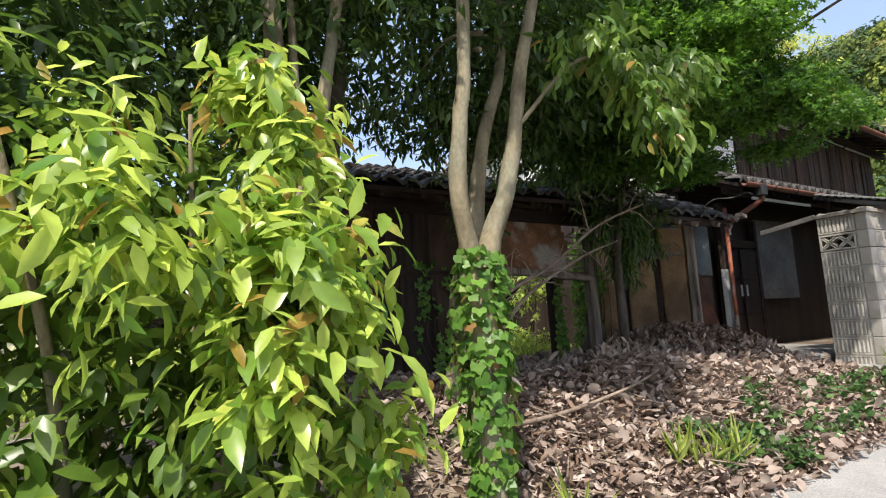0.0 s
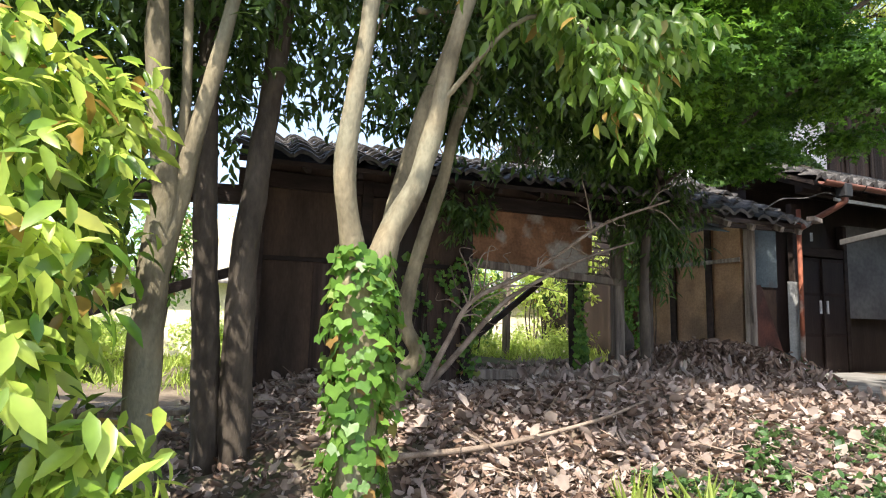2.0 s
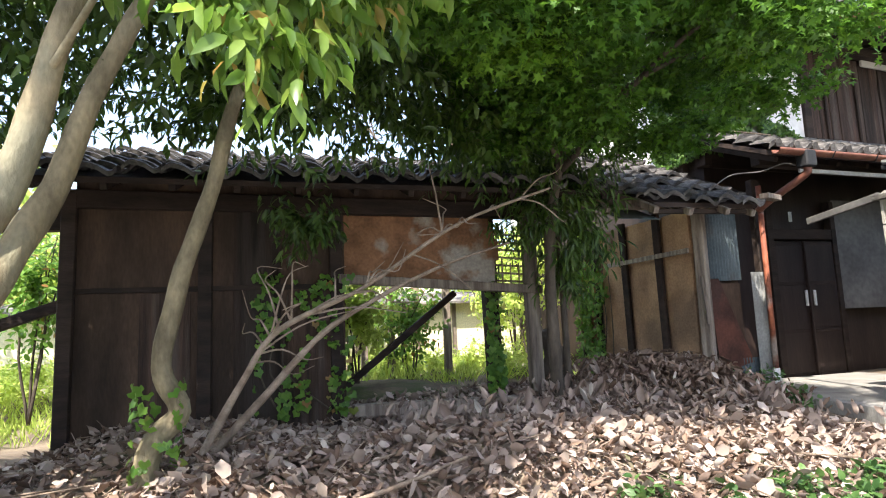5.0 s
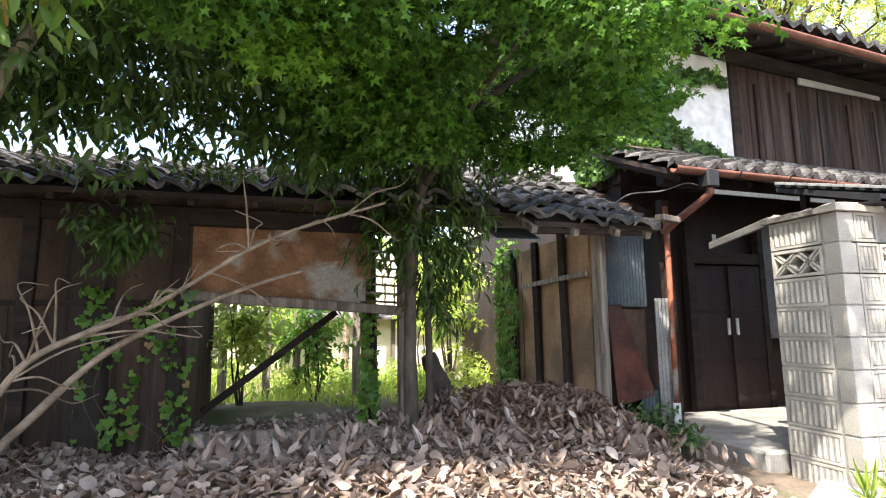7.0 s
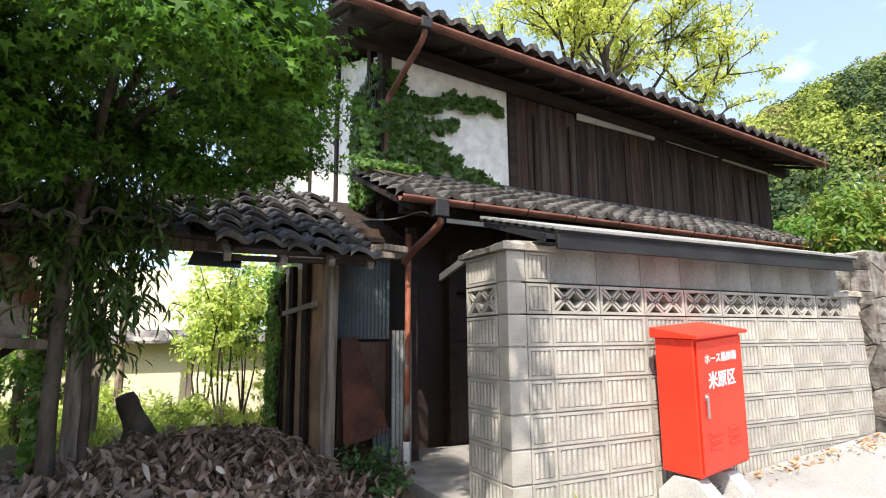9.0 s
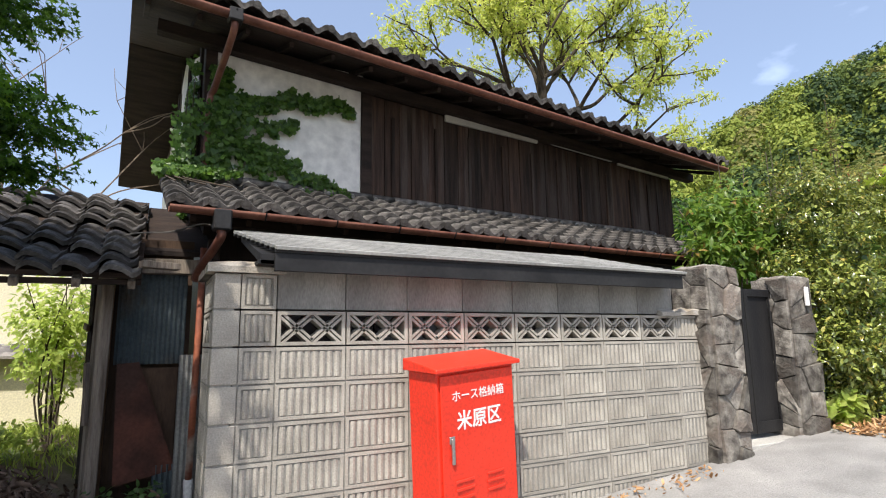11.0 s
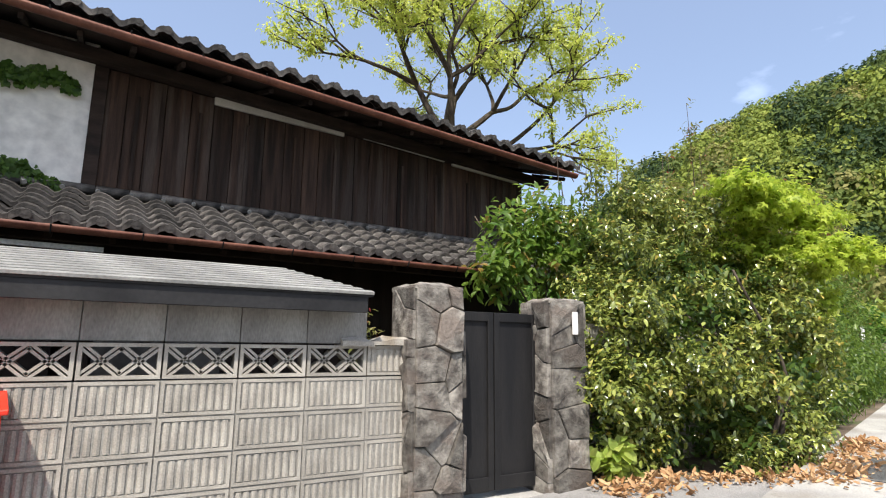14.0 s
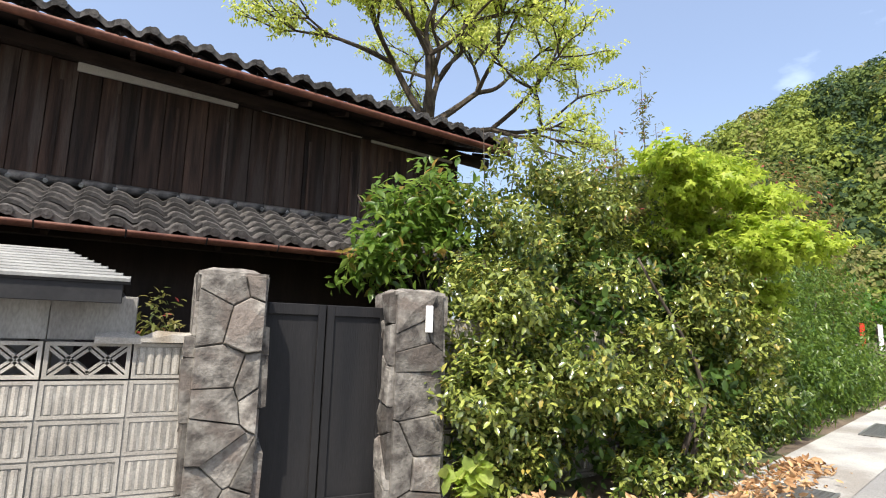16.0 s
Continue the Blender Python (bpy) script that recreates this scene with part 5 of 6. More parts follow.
limb(bm, [(-6.10, 0.42, -0.1), (-6.12, 0.42, 0.78), (-6.10, 0.42, 1.38), (-6.02, 0.42, 2.17), (-5.98, 0.42, 2.66), (-5.8, 0.5, 4.0)], 0.095, 0.05, 10)
part("trunk", bm, M_BARKDARK, dt, smooth=True)
crown("crown", [(-6.2, 0.9, 3.5, 1.5, 0.8, 0.8), (-4.0, 1.0, 3.7, 1.6, 0.7, 0.7), (-7.8, 1.0, 3.1, 1.2, 0.8, 0.9)], 1300, 7, 0.105, 0.36, L_CROWN, dt, droop=0.8, shell=0.1, seed=10)

# maple over the ruin
mp = tree("maple_tree", "green maple spreading feathery layers over the ruin", "maple tree")
bm = bmesh.new()
limb(bm, [(-2.45, 1.35, 0.1), (-2.47, 1.38, 0.9), (-2.45, 1.35, 1.7), (-2.35, 1.2, 2.4), (-2.2, 0.9, 3.2), (-2.1, 0.8, 4.0)], 0.055, 0.025, 10)
for e in ((-3.6, 0.2, 2.7), (-1.4, 0.1, 2.9), (-1.3, 0.7, 3.1), (-3.2, 1.0, 3.1), (-2.0, -0.6, 2.8), (-1.15, -1.15, 3.85), (-1.8, 1.2, 3.2), (-3.9, 0.5, 2.8)):
    a = Vector((-2.38, 1.22, 2.1 + 0.5 * RNG.random()))
    limb(bm, [a, (a + Vector(e)) / 2 + Vector((0, 0, 0.12)), e], 0.03, 0.008, 7)
part("trunk", bm, M_BARKDARK, mp, smooth=True)
layers = []
lr = random.Random(12)
for i in range(70):
    u = lr.random()
    y = 0.25 + lr.uniform(-0.95, 1.0)
    layers.append((-3.75 + 2.35 * u + 0.22 * (y - 0.2) + lr.gauss(0, 0.1), y, 2.22 + 1.8 * lr.random() + 0.08 * u, lr.uniform(0.3, 0.6), lr.uniform(0.3, 0.5), lr.uniform(0.07, 0.14)))
crown("crown", layers, 13500, 6, 0.046, 1.0, L_MAPLE, mp, droop=0.25, shell=0.0, seed=13, shape=(MAPLE_V, MAPLE_F), spacing=0.035, up=0.0)
crown("crown", [(-1.35, -1.35, 3.95, 0.45, 0.4, 0.12), (-1.0, -1.0, 3.75, 0.4, 0.35, 0.1)], 170, 6, 0.062, 1.0, L_MAPLE, mp, droop=0.25, shell=0.0, seed=113, shape=(MAPLE_V, MAPLE_F), spacing=0.035, up=0.0)
# outer sprays take the lighter leaf so that they read as sunlit
crown("crown", [(-3.55, -0.35, 2.62, 0.45, 0.35, 0.09), (-3.1, -0.55, 2.95, 0.45, 0.35, 0.09), (-3.9, -0.2, 3.0, 0.4, 0.35, 0.1), (-2.6, -0.6, 3.2, 0.4, 0.35, 0.09), (-1.75, -0.1, 2.95, 0.4, 0.3, 0.09), (-1.35, 0.3, 2.8, 0.35, 0.3, 0.09), (-3.3, -0.1, 2.4, 0.35, 0.3, 0.08)], 1100, 6, 0.05, 1.0, L_MAPLELIT, mp, droop=0.35, shell=0.0, seed=213, shape=(MAPLE_V, MAPLE_F), spacing=0.035, up=0.0, label="outer sprays with sunlight painted into a lighter leaf")
ev = tree("shrub", "dark narrow-leaved evergreen crowding the post", "shrub")
bm = bmesh.new()
limb(bm, [(-2.28, 1.55, 0.1), (-2.3, 1.5, 1.0), (-2.35, 1.45, 2.2)], 0.04, 0.015, 8)
part("trunk", bm, M_BARKDARK, ev, smooth=True)
crown("crown", [(-2.5, 1.45, 1.85, 0.42, 0.3, 0.42), (-2.15, 1.4, 1.75, 0.34, 0.3, 0.4), (-2.35, 1.5, 2.3, 0.5, 0.4, 0.45), (-2.25, 1.5, 1.35, 0.2, 0.2, 0.25), (-2.9, 1.5, 2.4, 0.6, 0.4, 0.4), (-2.1, 1.6, 2.9, 0.8, 0.5, 0.6), (-2.7, 1.0, 2.9, 0.6, 0.5, 0.6)], 900, 9, 0.12, 0.22, L_CROWN, ev, droop=1.2, shell=0.2, seed=14)

# dead branches in front of the ruin
db = tree("dead_branch", "bare grey fallen branches leaning on the bank", "branch")
bm = bmesh.new()
main = limb(bm, [(-4.98, 0.6, 0.28), (-4.75, 0.62, 0.70), (-4.55, 0.65, 0.98), (-4.05, 0.65, 1.22), (-3.46, 0.65, 1.60), (-2.78, 0.68, 1.86)], 0.024, 0.008, 8)
limb(bm, [(-4.98, 0.72, 0.25), (-4.62, 0.72, 0.62), (-4.30, 0.72, 0.95), (-3.95, 0.72, 1.16), (-3.5, 0.75, 1.36), (-3.05, 0.8, 1.5)], 0.026, 0.007, 8)
part("stem", bm, M_TWIG, db, smooth=True)
for i in range(26):
    p = main[8 + int(RNG.random() * (len(main) - 10))]
    q = p + Vector((RNG.normal(0.15, 0.2), RNG.normal(0, 0.15), RNG.normal(0.12, 0.16)))
    bm = bmesh.new()
    limb(bm, [p, (p + q) / 2 + Vector((0, 0, 0.04)), q, q + Vector((RNG.normal(0.06, 0.08), 0, RNG.normal(0.05, 0.06)))], 0.007, 0.002, 5, 4)
    part("side_shoot", bm, M_TWIG, db)
gb = tree("dead_branch", "long dry branch lying on the leaf bank", "branch")
bm = bmesh.new()
limb(bm, [(-5.35, -0.25, 0.16), (-4.88, -0.22, 0.17), (-4.5, -0.2, 0.21), (-4.08, -0.2, 0.29), (-3.7, -0.1, 0.36)], 0.018, 0.008, 7)
part("stick", bm, M_TWIG, gb, smooth=True)
st = tagged(new("twig_litter"), "scattered dry twigs over the leaf bank", "twigs", kind="stuff")
bm = bmesh.new()
for i in range(330):
    x, y = RNG.uniform(-6.2, -0.7), RNG.uniform(-0.9, 1.9)
    z = ground_z(x, y) + 0.03
    a = RNG.uniform(0, math.pi)
    l = RNG.uniform(0.12, 0.75)
    e = Vector((math.cos(a) * l, math.sin(a) * l, RNG.normal(0.05, 0.10)))
    p = Vector((x, y, z))
    limb(bm, [p - e / 2, p + Vector((0, 0, 0.015)), p + e / 2], 0.0055, 0.0025, 4, 3)
part("twigs", bm, M_TWIG, st)


# ---- fallen leaves ----
BROAD_V = np.array([(0, 0, 0.04), (0.28, -0.46, 0.16), (0.3, 0, -0.02), (0.3, 0.5, 0.05), (0.68, -0.42, 0.24), (0.7, 0.02, 0.06), (0.72, 0.4, -0.04), (1, 0.08, 0.14)])
ROLL_V = np.array([(0, 0, 0.0), (0.3, -0.22, 0.24), (0.3, 0, 0), (0.3, 0.26, 0.2), (0.65, -0.14, 0.27), (0.68, 0, 0.03), (0.66, 0.2, 0.24), (0.95, 0.05, 0.22)])


def litter(name, xs, ys, mat, length, seed, label, lift=0.02, shape=(CURL_V, LEAF_F), flat=0.5, rise=0.03, hang=0.0, wide=(0.28, 0.55)):
    """Dry leaves strewn over the ground; hang turns them down, rise heaps them up."""
    rng = np.random.default_rng(seed)
    thin = (xs > -5.3) | (rng.random(len(xs)) < 0.35)
    xs, ys = xs[thin], ys[thin]
    n = len(xs)
    zs = np.array([max(ground_z(x, y), road_z(x) if y < lane_edge(x) else -9) for x, y in zip(xs, ys)])
    at = np.stack([xs, ys, zs + lift + rng.random(n) * rise], 1)
    a = rng.uniform(0, 2 * math.pi, n)
    ah = np.stack([np.cos(a), np.sin(a), rng.normal(0.1, 0.5, n) - hang], 1)
    o = np.stack([rng.normal(0, flat, n), rng.normal(0, flat, n), np.where(rng.random(n) < 0.7, 1, -1)], 1)
    ln = length * (0.45 + 0.9 * rng.random(n) ** 1.6)
    ob = new(name, leaf_mesh(name, at, ah, o, ln, ln * rng.uniform(wide[0], wide[1], n), mat, shape))
    return tagged(ob, label, "fallen leaves", kind="stuff")


n = 21000
x_, y_ = RNG.uniform(-6.6, -0.6, n), RNG.uniform(-1.15, 2.6, n)
litter("leaf_litter", x_, y_, L_DEAD, 0.072, 21, "thick bed of dry curled grey-brown leaves", flat=0.9, wide=(0.3, 0.6))
n = 9000
x_, y_ = RNG.uniform(-6.6, -0.6, n), RNG.uniform(-1.15, 2.6, n)
litter("leaf_litter", x_, y_, L_DEADPALE, 0.082, 25, "broad dry leaves lying over the leaf bed", shape=(BROAD_V, LEAF_F), flat=0.8, rise=0.05, wide=(0.5, 0.8))
n = 13000
x_, y_ = RNG.uniform(-6.4, -0.6, n), RNG.uniform(-1.1, 2.4, n)
litter("leaf_litter", x_, y_, L_DEADDARK, 0.078, 26, "rolled dark brown leaves in the leaf bed", shape=(ROLL_V, LEAF_F), flat=1.3, rise=0.035, wide=(0.5, 0.9))
n = 2600
x_, y_ = RNG.normal(-1.35, 0.42, n), RNG.normal(1.45, 0.33, n)
litter("leaf_litter", x_, y_, L_DEADDARK, 0.095, 22, "heap of dry hanging leaves on a felled bough", lift=0.06, flat=1.2, rise=0.20, hang=0.9, wide=(0.25, 0.4))
n = 420
x_, y_ = RNG.uniform(-3.9, -0.4, n), RNG.uniform(0.4, 1.75, n)
litter("leaf_litter", x_, y_, L_DEAD, 0.12, 27, "withered leaves hanging from dry twigs", lift=0.08, flat=1.2, rise=0.20, hang=1.6, wide=(0.3, 0.5))
n = 1500
x_, y_ = RNG.uniform(5.3, 8.6, n), RNG.normal(0, 1, n)
y_ = np.array([(-0.25 if x < 6 else lane_edge(x)) + 0.16 * v - 0.1 for x, v in zip(x_, y_)])
litter("leaf_litter", x_, y_, L_DEADTAN, 0.08, 23, "tan fallen leaves along the foot of the hedge", lift=0.004, wide=(0.3, 0.6))
n = 130
x_, y_ = RNG.uniform(1.8, 3.6, n), -0.12 - np.abs(RNG.normal(0, 0.1, n))
litter("leaf_litter", x_, y_, L_DEADTAN, 0.05, 24, "few tan leaves at the wall's foot", lift=0.004)


def tufts(name, xs, ys, mat, length, blades, seed, label, width=0.008, lean=0.5):
    rng = np.random.default_rng(seed)
    xs, ys = np.repeat(xs, blades), np.repeat(ys, blades)
    n = len(xs)
    at = np.stack([xs + rng.normal(0, 0.03, n), ys + rng.normal(0, 0.03, n), np.array([ground_z(x, y) for x, y in zip(xs, ys)])], 1)
    ah = np.stack([rng.normal(0, lean, n), rng.normal(0, lean, n), np.ones(n)], 1)
    o = rng.normal(size=(n, 3))
    ln = length * rng.uniform(0.5, 1.2, n)
    ob = new(name, leaf_mesh(name, at, ah, o, ln, np.full(n, width), mat, (SIMPLE_V, SIMPLE_F)))
    return tagged(ob, label, "grass", kind="stuff")


tufts("grass", np.array([-4.2, -4.1, -4.3, -3.9, -5.9, -5.2, -0.12, 0.1, 0.35, 0.5]), np.array([-0.75, -0.8, -0.7, -0.8, -0.95, -0.8, -0.12, -0.14, -0.1, -0.08]), L_YARD, 0.28, 16, 31, "pale grass tufts on the bank")
n = 900
gx_ = RNG.uniform(8.5, 24, n)
tufts("grass", gx_, np.array([gut_y(x) + 0.25 for x in gx_]) + RNG.uniform(0, 1.6, n), L_HANG, 0.16, 4, 36, "green grass verge along the far lane", 0.012)
# low green weeds on the bank
n = 60
wx, wy = -0.9 - 3.2 * RNG.random(n) ** 1.5, RNG.uniform(-1.0, -0.35, n)
weeds = [(x, y, ground_z(x, y) + 0.05, 0.13, 0.11, 0.06) for x, y in zip(wx, wy)] + [(-0.35, 1.55, 0.28, 0.3, 0.2, 0.18), (-0.3, 1.2, 0.2, 0.2, 0.2, 0.1)]
wd = tagged(new("weed_patch"), "low dark green weeds between dry leaves", "weeds", kind="stuff")
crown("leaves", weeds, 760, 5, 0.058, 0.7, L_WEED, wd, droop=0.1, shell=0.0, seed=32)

# ---- yard greenery behind the ruin ----
yard = tagged(new("yard_weeds"), "tall sunlit weeds filling the yard behind", "weeds", kind="stuff")
yr = random.Random(31)
ye = [(yr.uniform(-10, 0.2), yr.uniform(4.2, 7.0), 0.25 + yr.random() * 0.35, yr.uniform(0.25, 0.6), 0.4, yr.uniform(0.15, 0.35)) for _ in range(40)]
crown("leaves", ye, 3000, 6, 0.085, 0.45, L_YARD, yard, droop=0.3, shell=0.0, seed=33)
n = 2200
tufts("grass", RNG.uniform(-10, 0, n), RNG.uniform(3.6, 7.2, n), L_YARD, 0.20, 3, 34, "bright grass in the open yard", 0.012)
for x, y, h, s in ((-1.35, 5.6, 2.0, 35), (-0.75, 6.2, 2.3, 36), (-5.0, 6.4, 2.2, 37), (-8.2, 5.2, 2.4, 38), (-3.4, 6.8, 1.9, 39), (-3.75, 3.5, 1.5, 45), (-3.0, 4.3, 1.4, 46), (-1.2, 4.6, 2.2, 47), (-7.0, 4.0, 2.0, 48)):
    yt = tree("sapling", "slender sunlit sapling in the yard", "sapling", "yard saplings")
    for k in range(4):
        stem(yt, [(x, y, 0.1), (x + yr.uniform(-0.15, 0.15), y, h * 0.5), (x + yr.uniform(-0.4, 0.4), y + yr.uniform(-0.2, 0.2), h)], 0.016, 0.005)
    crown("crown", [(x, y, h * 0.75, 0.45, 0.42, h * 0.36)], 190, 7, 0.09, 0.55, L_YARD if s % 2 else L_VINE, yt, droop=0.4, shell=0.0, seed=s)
far = tagged(new("far_trees"), "sunlit trees beyond the yard", "trees", kind="stuff")
fe = [(yr.uniform(-22, 4), yr.uniform(16, 26), yr.uniform(1.5, 4.5), yr.uniform(1.5, 2.6), 1.5, yr.uniform(1.2, 2.2)) for _ in range(22)]
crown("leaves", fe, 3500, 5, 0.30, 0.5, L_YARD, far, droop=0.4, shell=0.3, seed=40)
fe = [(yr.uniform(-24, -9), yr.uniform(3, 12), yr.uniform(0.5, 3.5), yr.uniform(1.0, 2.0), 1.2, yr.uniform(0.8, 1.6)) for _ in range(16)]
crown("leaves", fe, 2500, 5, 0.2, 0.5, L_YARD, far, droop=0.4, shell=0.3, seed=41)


# ---- vines on shed end and house ----
def creeper(name, areas, mat, size, seed, parent, label):
    """Ivy leaves lying over upright surfaces: (corner, along, up, normal, count)."""
    rng = np.random.default_rng(seed)
    for o, u, w, nrm, cnt, mask in areas:
        s, t = rng.random(cnt), rng.random(cnt)
        ok = np.array([mask(a, b) for a, b in zip(s, t)])
        s, t = s[ok], t[ok]
        k = len(s)
        P = np.array(o) + s[:, None] * np.array(u) + t[:, None] * np.array(w) + np.array(nrm) * (0.015 + 0.06 * rng.random((k, 1)))
        A = np.tile((0, 0, -1.0), (k, 1)) + rng.normal(0, 0.5, (k, 3))
        O = np.tile(nrm, (k, 1)) + rng.normal(0, 0.35, (k, 3)) + [0, 0, 0.3]
        ln = size * rng.uniform(0.5, 1.2, k)
        part(name, leaf_mesh(name, P, A, O, ln, ln, mat, (IVY_V, IVY_F)), mat, parent, label)
        o, u, w, nrm = map(Vector, (o, u, w, nrm))
        for a in (0.2, 0.5, 0.8):
            bm = bmesh.new()
            limb(bm, [o + u * (a + rng.normal(0, 0.06)) * (0.4 if z else 1.0) + w * z + nrm * 0.008 for z in (0.0, 0.3, 0.6, 0.85)], 0.008, 0.003, 5, 4)
            part("runner", bm, M_BARKDARK, parent, "thin woody runner")


hv = tagged(thing("house_vine", (0, 2.42, 0), 3.0), "green creeper climbing the white plaster and corner post", "vine")


def band(s, t):
    """Three climbing runners across the plaster, ragged and tapering."""
    lines = (0.42 - 0.42 * s + 0.02 * math.sin(s * 19), 0.56 + 0.05 * s + 0.03 * math.sin(s * 14), 0.68 + 0.26 * s - 0.9 * max(0.0, s - 0.8) + 0.03 * math.sin(s * 16))
    reach = (0.95, 0.55, 0.95)
    wide = (0.17 * (1 - 0.85 * s), 0.055, 0.075 - 0.02 * s)
    rag = noise.noise((s * 16, t * 16, 4)) + 0.6 * noise.noise((s * 40, t * 40, 8))
    return s < 0.13 + 0.08 * rag or any(s < r and abs(t - l) < w * (1 + 0.9 * rag) for l, r, w in zip(lines, reach, wide))


creeper("leaves", [((0.10, -0.045, 2.92), (1.55, 0, 0), (0, 0, 1.2), (0, -1, 0), 6500, band),
                   ((0.02, 0.0, 2.7), (0, 0.7, 0), (0, 0, 1.4), (-1, 0, 0), 1900, lambda s, t: noise.noise((s * 4, t * 5, 1)) > -0.2 - 0.5 * (1 - t)),
                   ((-0.35, -0.75, 2.72), (0.75, 0, 0), (0, 0.7, 0.32), (0, -0.35, 0.9), 900, lambda s, t: t > 0.25 + 0.4 * s),
                   ((-0.22, -0.08, 2.72), (0.5, 0, 0), (0, 0, 1.5), (0, -1, 0.1), 900, lambda s, t: noise.noise((s * 3, t * 5, 3)) > -0.35 + 0.7 * t * t)], L_CREEPER, 0.05, 51, hv, "")
sv = tagged(new("shed_vine"), "ivy hanging over the shed's broken end", "vine")
creeper("leaves", [((-0.72, 3.2, 0.2), (0, 0.85, 0), (0, 0, 1.8), (-1, 0, 0), 1700, lambda s, t: noise.noise((s * 4, t * 4, 7)) > 0.2 - 0.75 * s),
                   ((-2.72, 2.22, 0.3), (0.14, 0, 0), (0, 0, 1.6), (0, -1, 0), 420, lambda s, t: noise.noise((s * 2, t * 6, 5)) > -0.2),
                   ((-0.80, 3.9, 0.2), (0.3, 0, 0), (0, 0, 2.0), (0, -1, 0), 500, lambda s, t: noise.noise((s * 3, t * 5, 2)) > -0.2)], L_VINE, 0.05, 52, sv, "")
rv = tagged(new("wall_vine"), "dark ivy on the ruin's board wall", "vine")
creeper("leaves", [((-4.75, 1.88, 0.3), (0.75, 0, 0), (0, 0, 1.1), (0, -1, 0), 420, lambda s, t: noise.noise((s * 4, t * 4, 9)) > -0.1)], L_VINE, 0.05, 53, rv, "")

# ---- hedge beyond the gate ----
cam_b = tree("camellia_hedge", "dense camellia hedge with small glossy leaves", "hedge")
for i in range(9):
    x, y = 6.9 + RNG.normal(0, 0.5), 0.2 + RNG.normal(0, 0.3)
    stem(cam_b, [(x, y, 0.45), (x + RNG.normal(0, 0.2), y + RNG.normal(0, 0.2), 1.3), (x + RNG.normal(0, 0.4), y + RNG.normal(0, 0.3), 2.3)], 0.03, 0.01)
CE = [(6.7, 0.2, 1.35, 1.0, 0.95, 1.0), (6.6, 0.25, 2.1, 0.85, 0.8, 0.75), (7.6, 0.15, 1.3, 0.95, 1.0, 0.95), (7.4, 0.35, 2.15, 0.9, 0.9, 0.75), (6.05, 0.35, 1.4, 0.5, 0.6, 0.9), (6.9, -0.3, 0.95, 0.75, 0.5, 0.6), (8.3, 0.25, 1.25, 0.8, 0.75, 0.9), (8.2, 0.4, 2.05, 0.75, 0.8, 0.7), (9.1, 0.75, 1.3, 0.8, 0.75, 1.0), (9.8, 0.9, 1.3, 0.7, 0.7, 1.0), (6.8, 0.8, 2.85, 0.85, 0.6, 0.55), (7.6, 0.6, 2.9, 0.8, 0.6, 0.55), (5.78, 0.05, 1.2, 0.28, 0.22, 0.65), (6.2, 0.5, 0.95, 0.55, 0.6, 0.55)]
hr_ = random.Random(60)
CL = []
for i in range(150):
    e = CE[hr_.randrange(len(CE))]
    d = tidy((hr_.gauss(0, 1), hr_.gauss(-0.5, 0.8), hr_.gauss(0.1, 0.8)))
    r = hr_.uniform(0.16, 0.34)
    CL.append((e[0] + d.x * e[3] * 0.9, e[1] + d.y * e[4] * 0.9, max(0.75, e[2] + d.z * e[5] * 0.9), r, r, r * 0.8))
crown("crown", CL, 8600, 8, 0.064, 0.50, L_CAM, cam_b, droop=0.25, shell=0.55, seed=61)
# shrunken crown in dark leaf paints the shade in the hedge's gaps
crown("crown", [(e[0], e[1], e[2], e[3] * 0.75, e[4] * 0.75, e[5] * 0.8) for e in CE], 1500, 7, 0.09, 0.55, L_CROWN, cam_b, droop=0.2, shell=0.5, seed=161, label="inner leaves, shade put into a darker green")
mh = tree("maple_tree", "young bright maple leaning over the hedge", "maple tree")
bm = bmesh.new()
limb(bm, [(8.4, 0.3, 0.6), (8.3, 0.15, 1.6), (8.2, -0.05, 2.8)], 0.045, 0.012, 8)
part("trunk", bm, M_BARKDARK, mh)
ML = [(8.3 + lr.gauss(0, 0.26), -0.1 + lr.gauss(0, 0.22), 2.35 + lr.random() * 1.0, 0.42, 0.36, 0.11) for _ in range(18)] + [(8.5 + lr.gauss(0, 0.3), 0.0 + lr.gauss(0, 0.15), 0.95 + lr.random() * 1.2, 0.3, 0.28, 0.11) for _ in range(5)]
crown("crown", ML, 2500, 6, 0.075, 1.0, L_YOUNG, mh, droop=0.45, shell=0.0, seed=62, shape=(MAPLE_V, MAPLE_F), spacing=0.04, up=0.0)
sp = tree("sapling", "broad-leaved green sapling rising behind the gate", "sapling")
for k in range(6):
    stem(sp, [(5.9, 0.9, 0.5), (5.8 + RNG.normal(0, 0.2), 0.95, 1.6), (5.8 + RNG.normal(0, 0.45), 1.0 + RNG.normal(0, 0.25), 2.9)], 0.02, 0.006)
crown("crown", [(5.6, 0.95, 2.6, 0.45, 0.4, 0.45), (5.9, 0.95, 2.95, 0.35, 0.35, 0.3), (5.2, 0.85, 2.3, 0.36, 0.3, 0.24), (6.2, 1.0, 2.5, 0.5, 0.4, 0.5), (5.35, 0.9, 2.75, 0.25, 0.25, 0.2)], 330, 8, 0.12, 0.42, L_HANG, sp, droop=0.35, shell=0.15, seed=63)
bz = tree("shrub", "tall bronze-leaved shrub behind the hedge", "shrub")
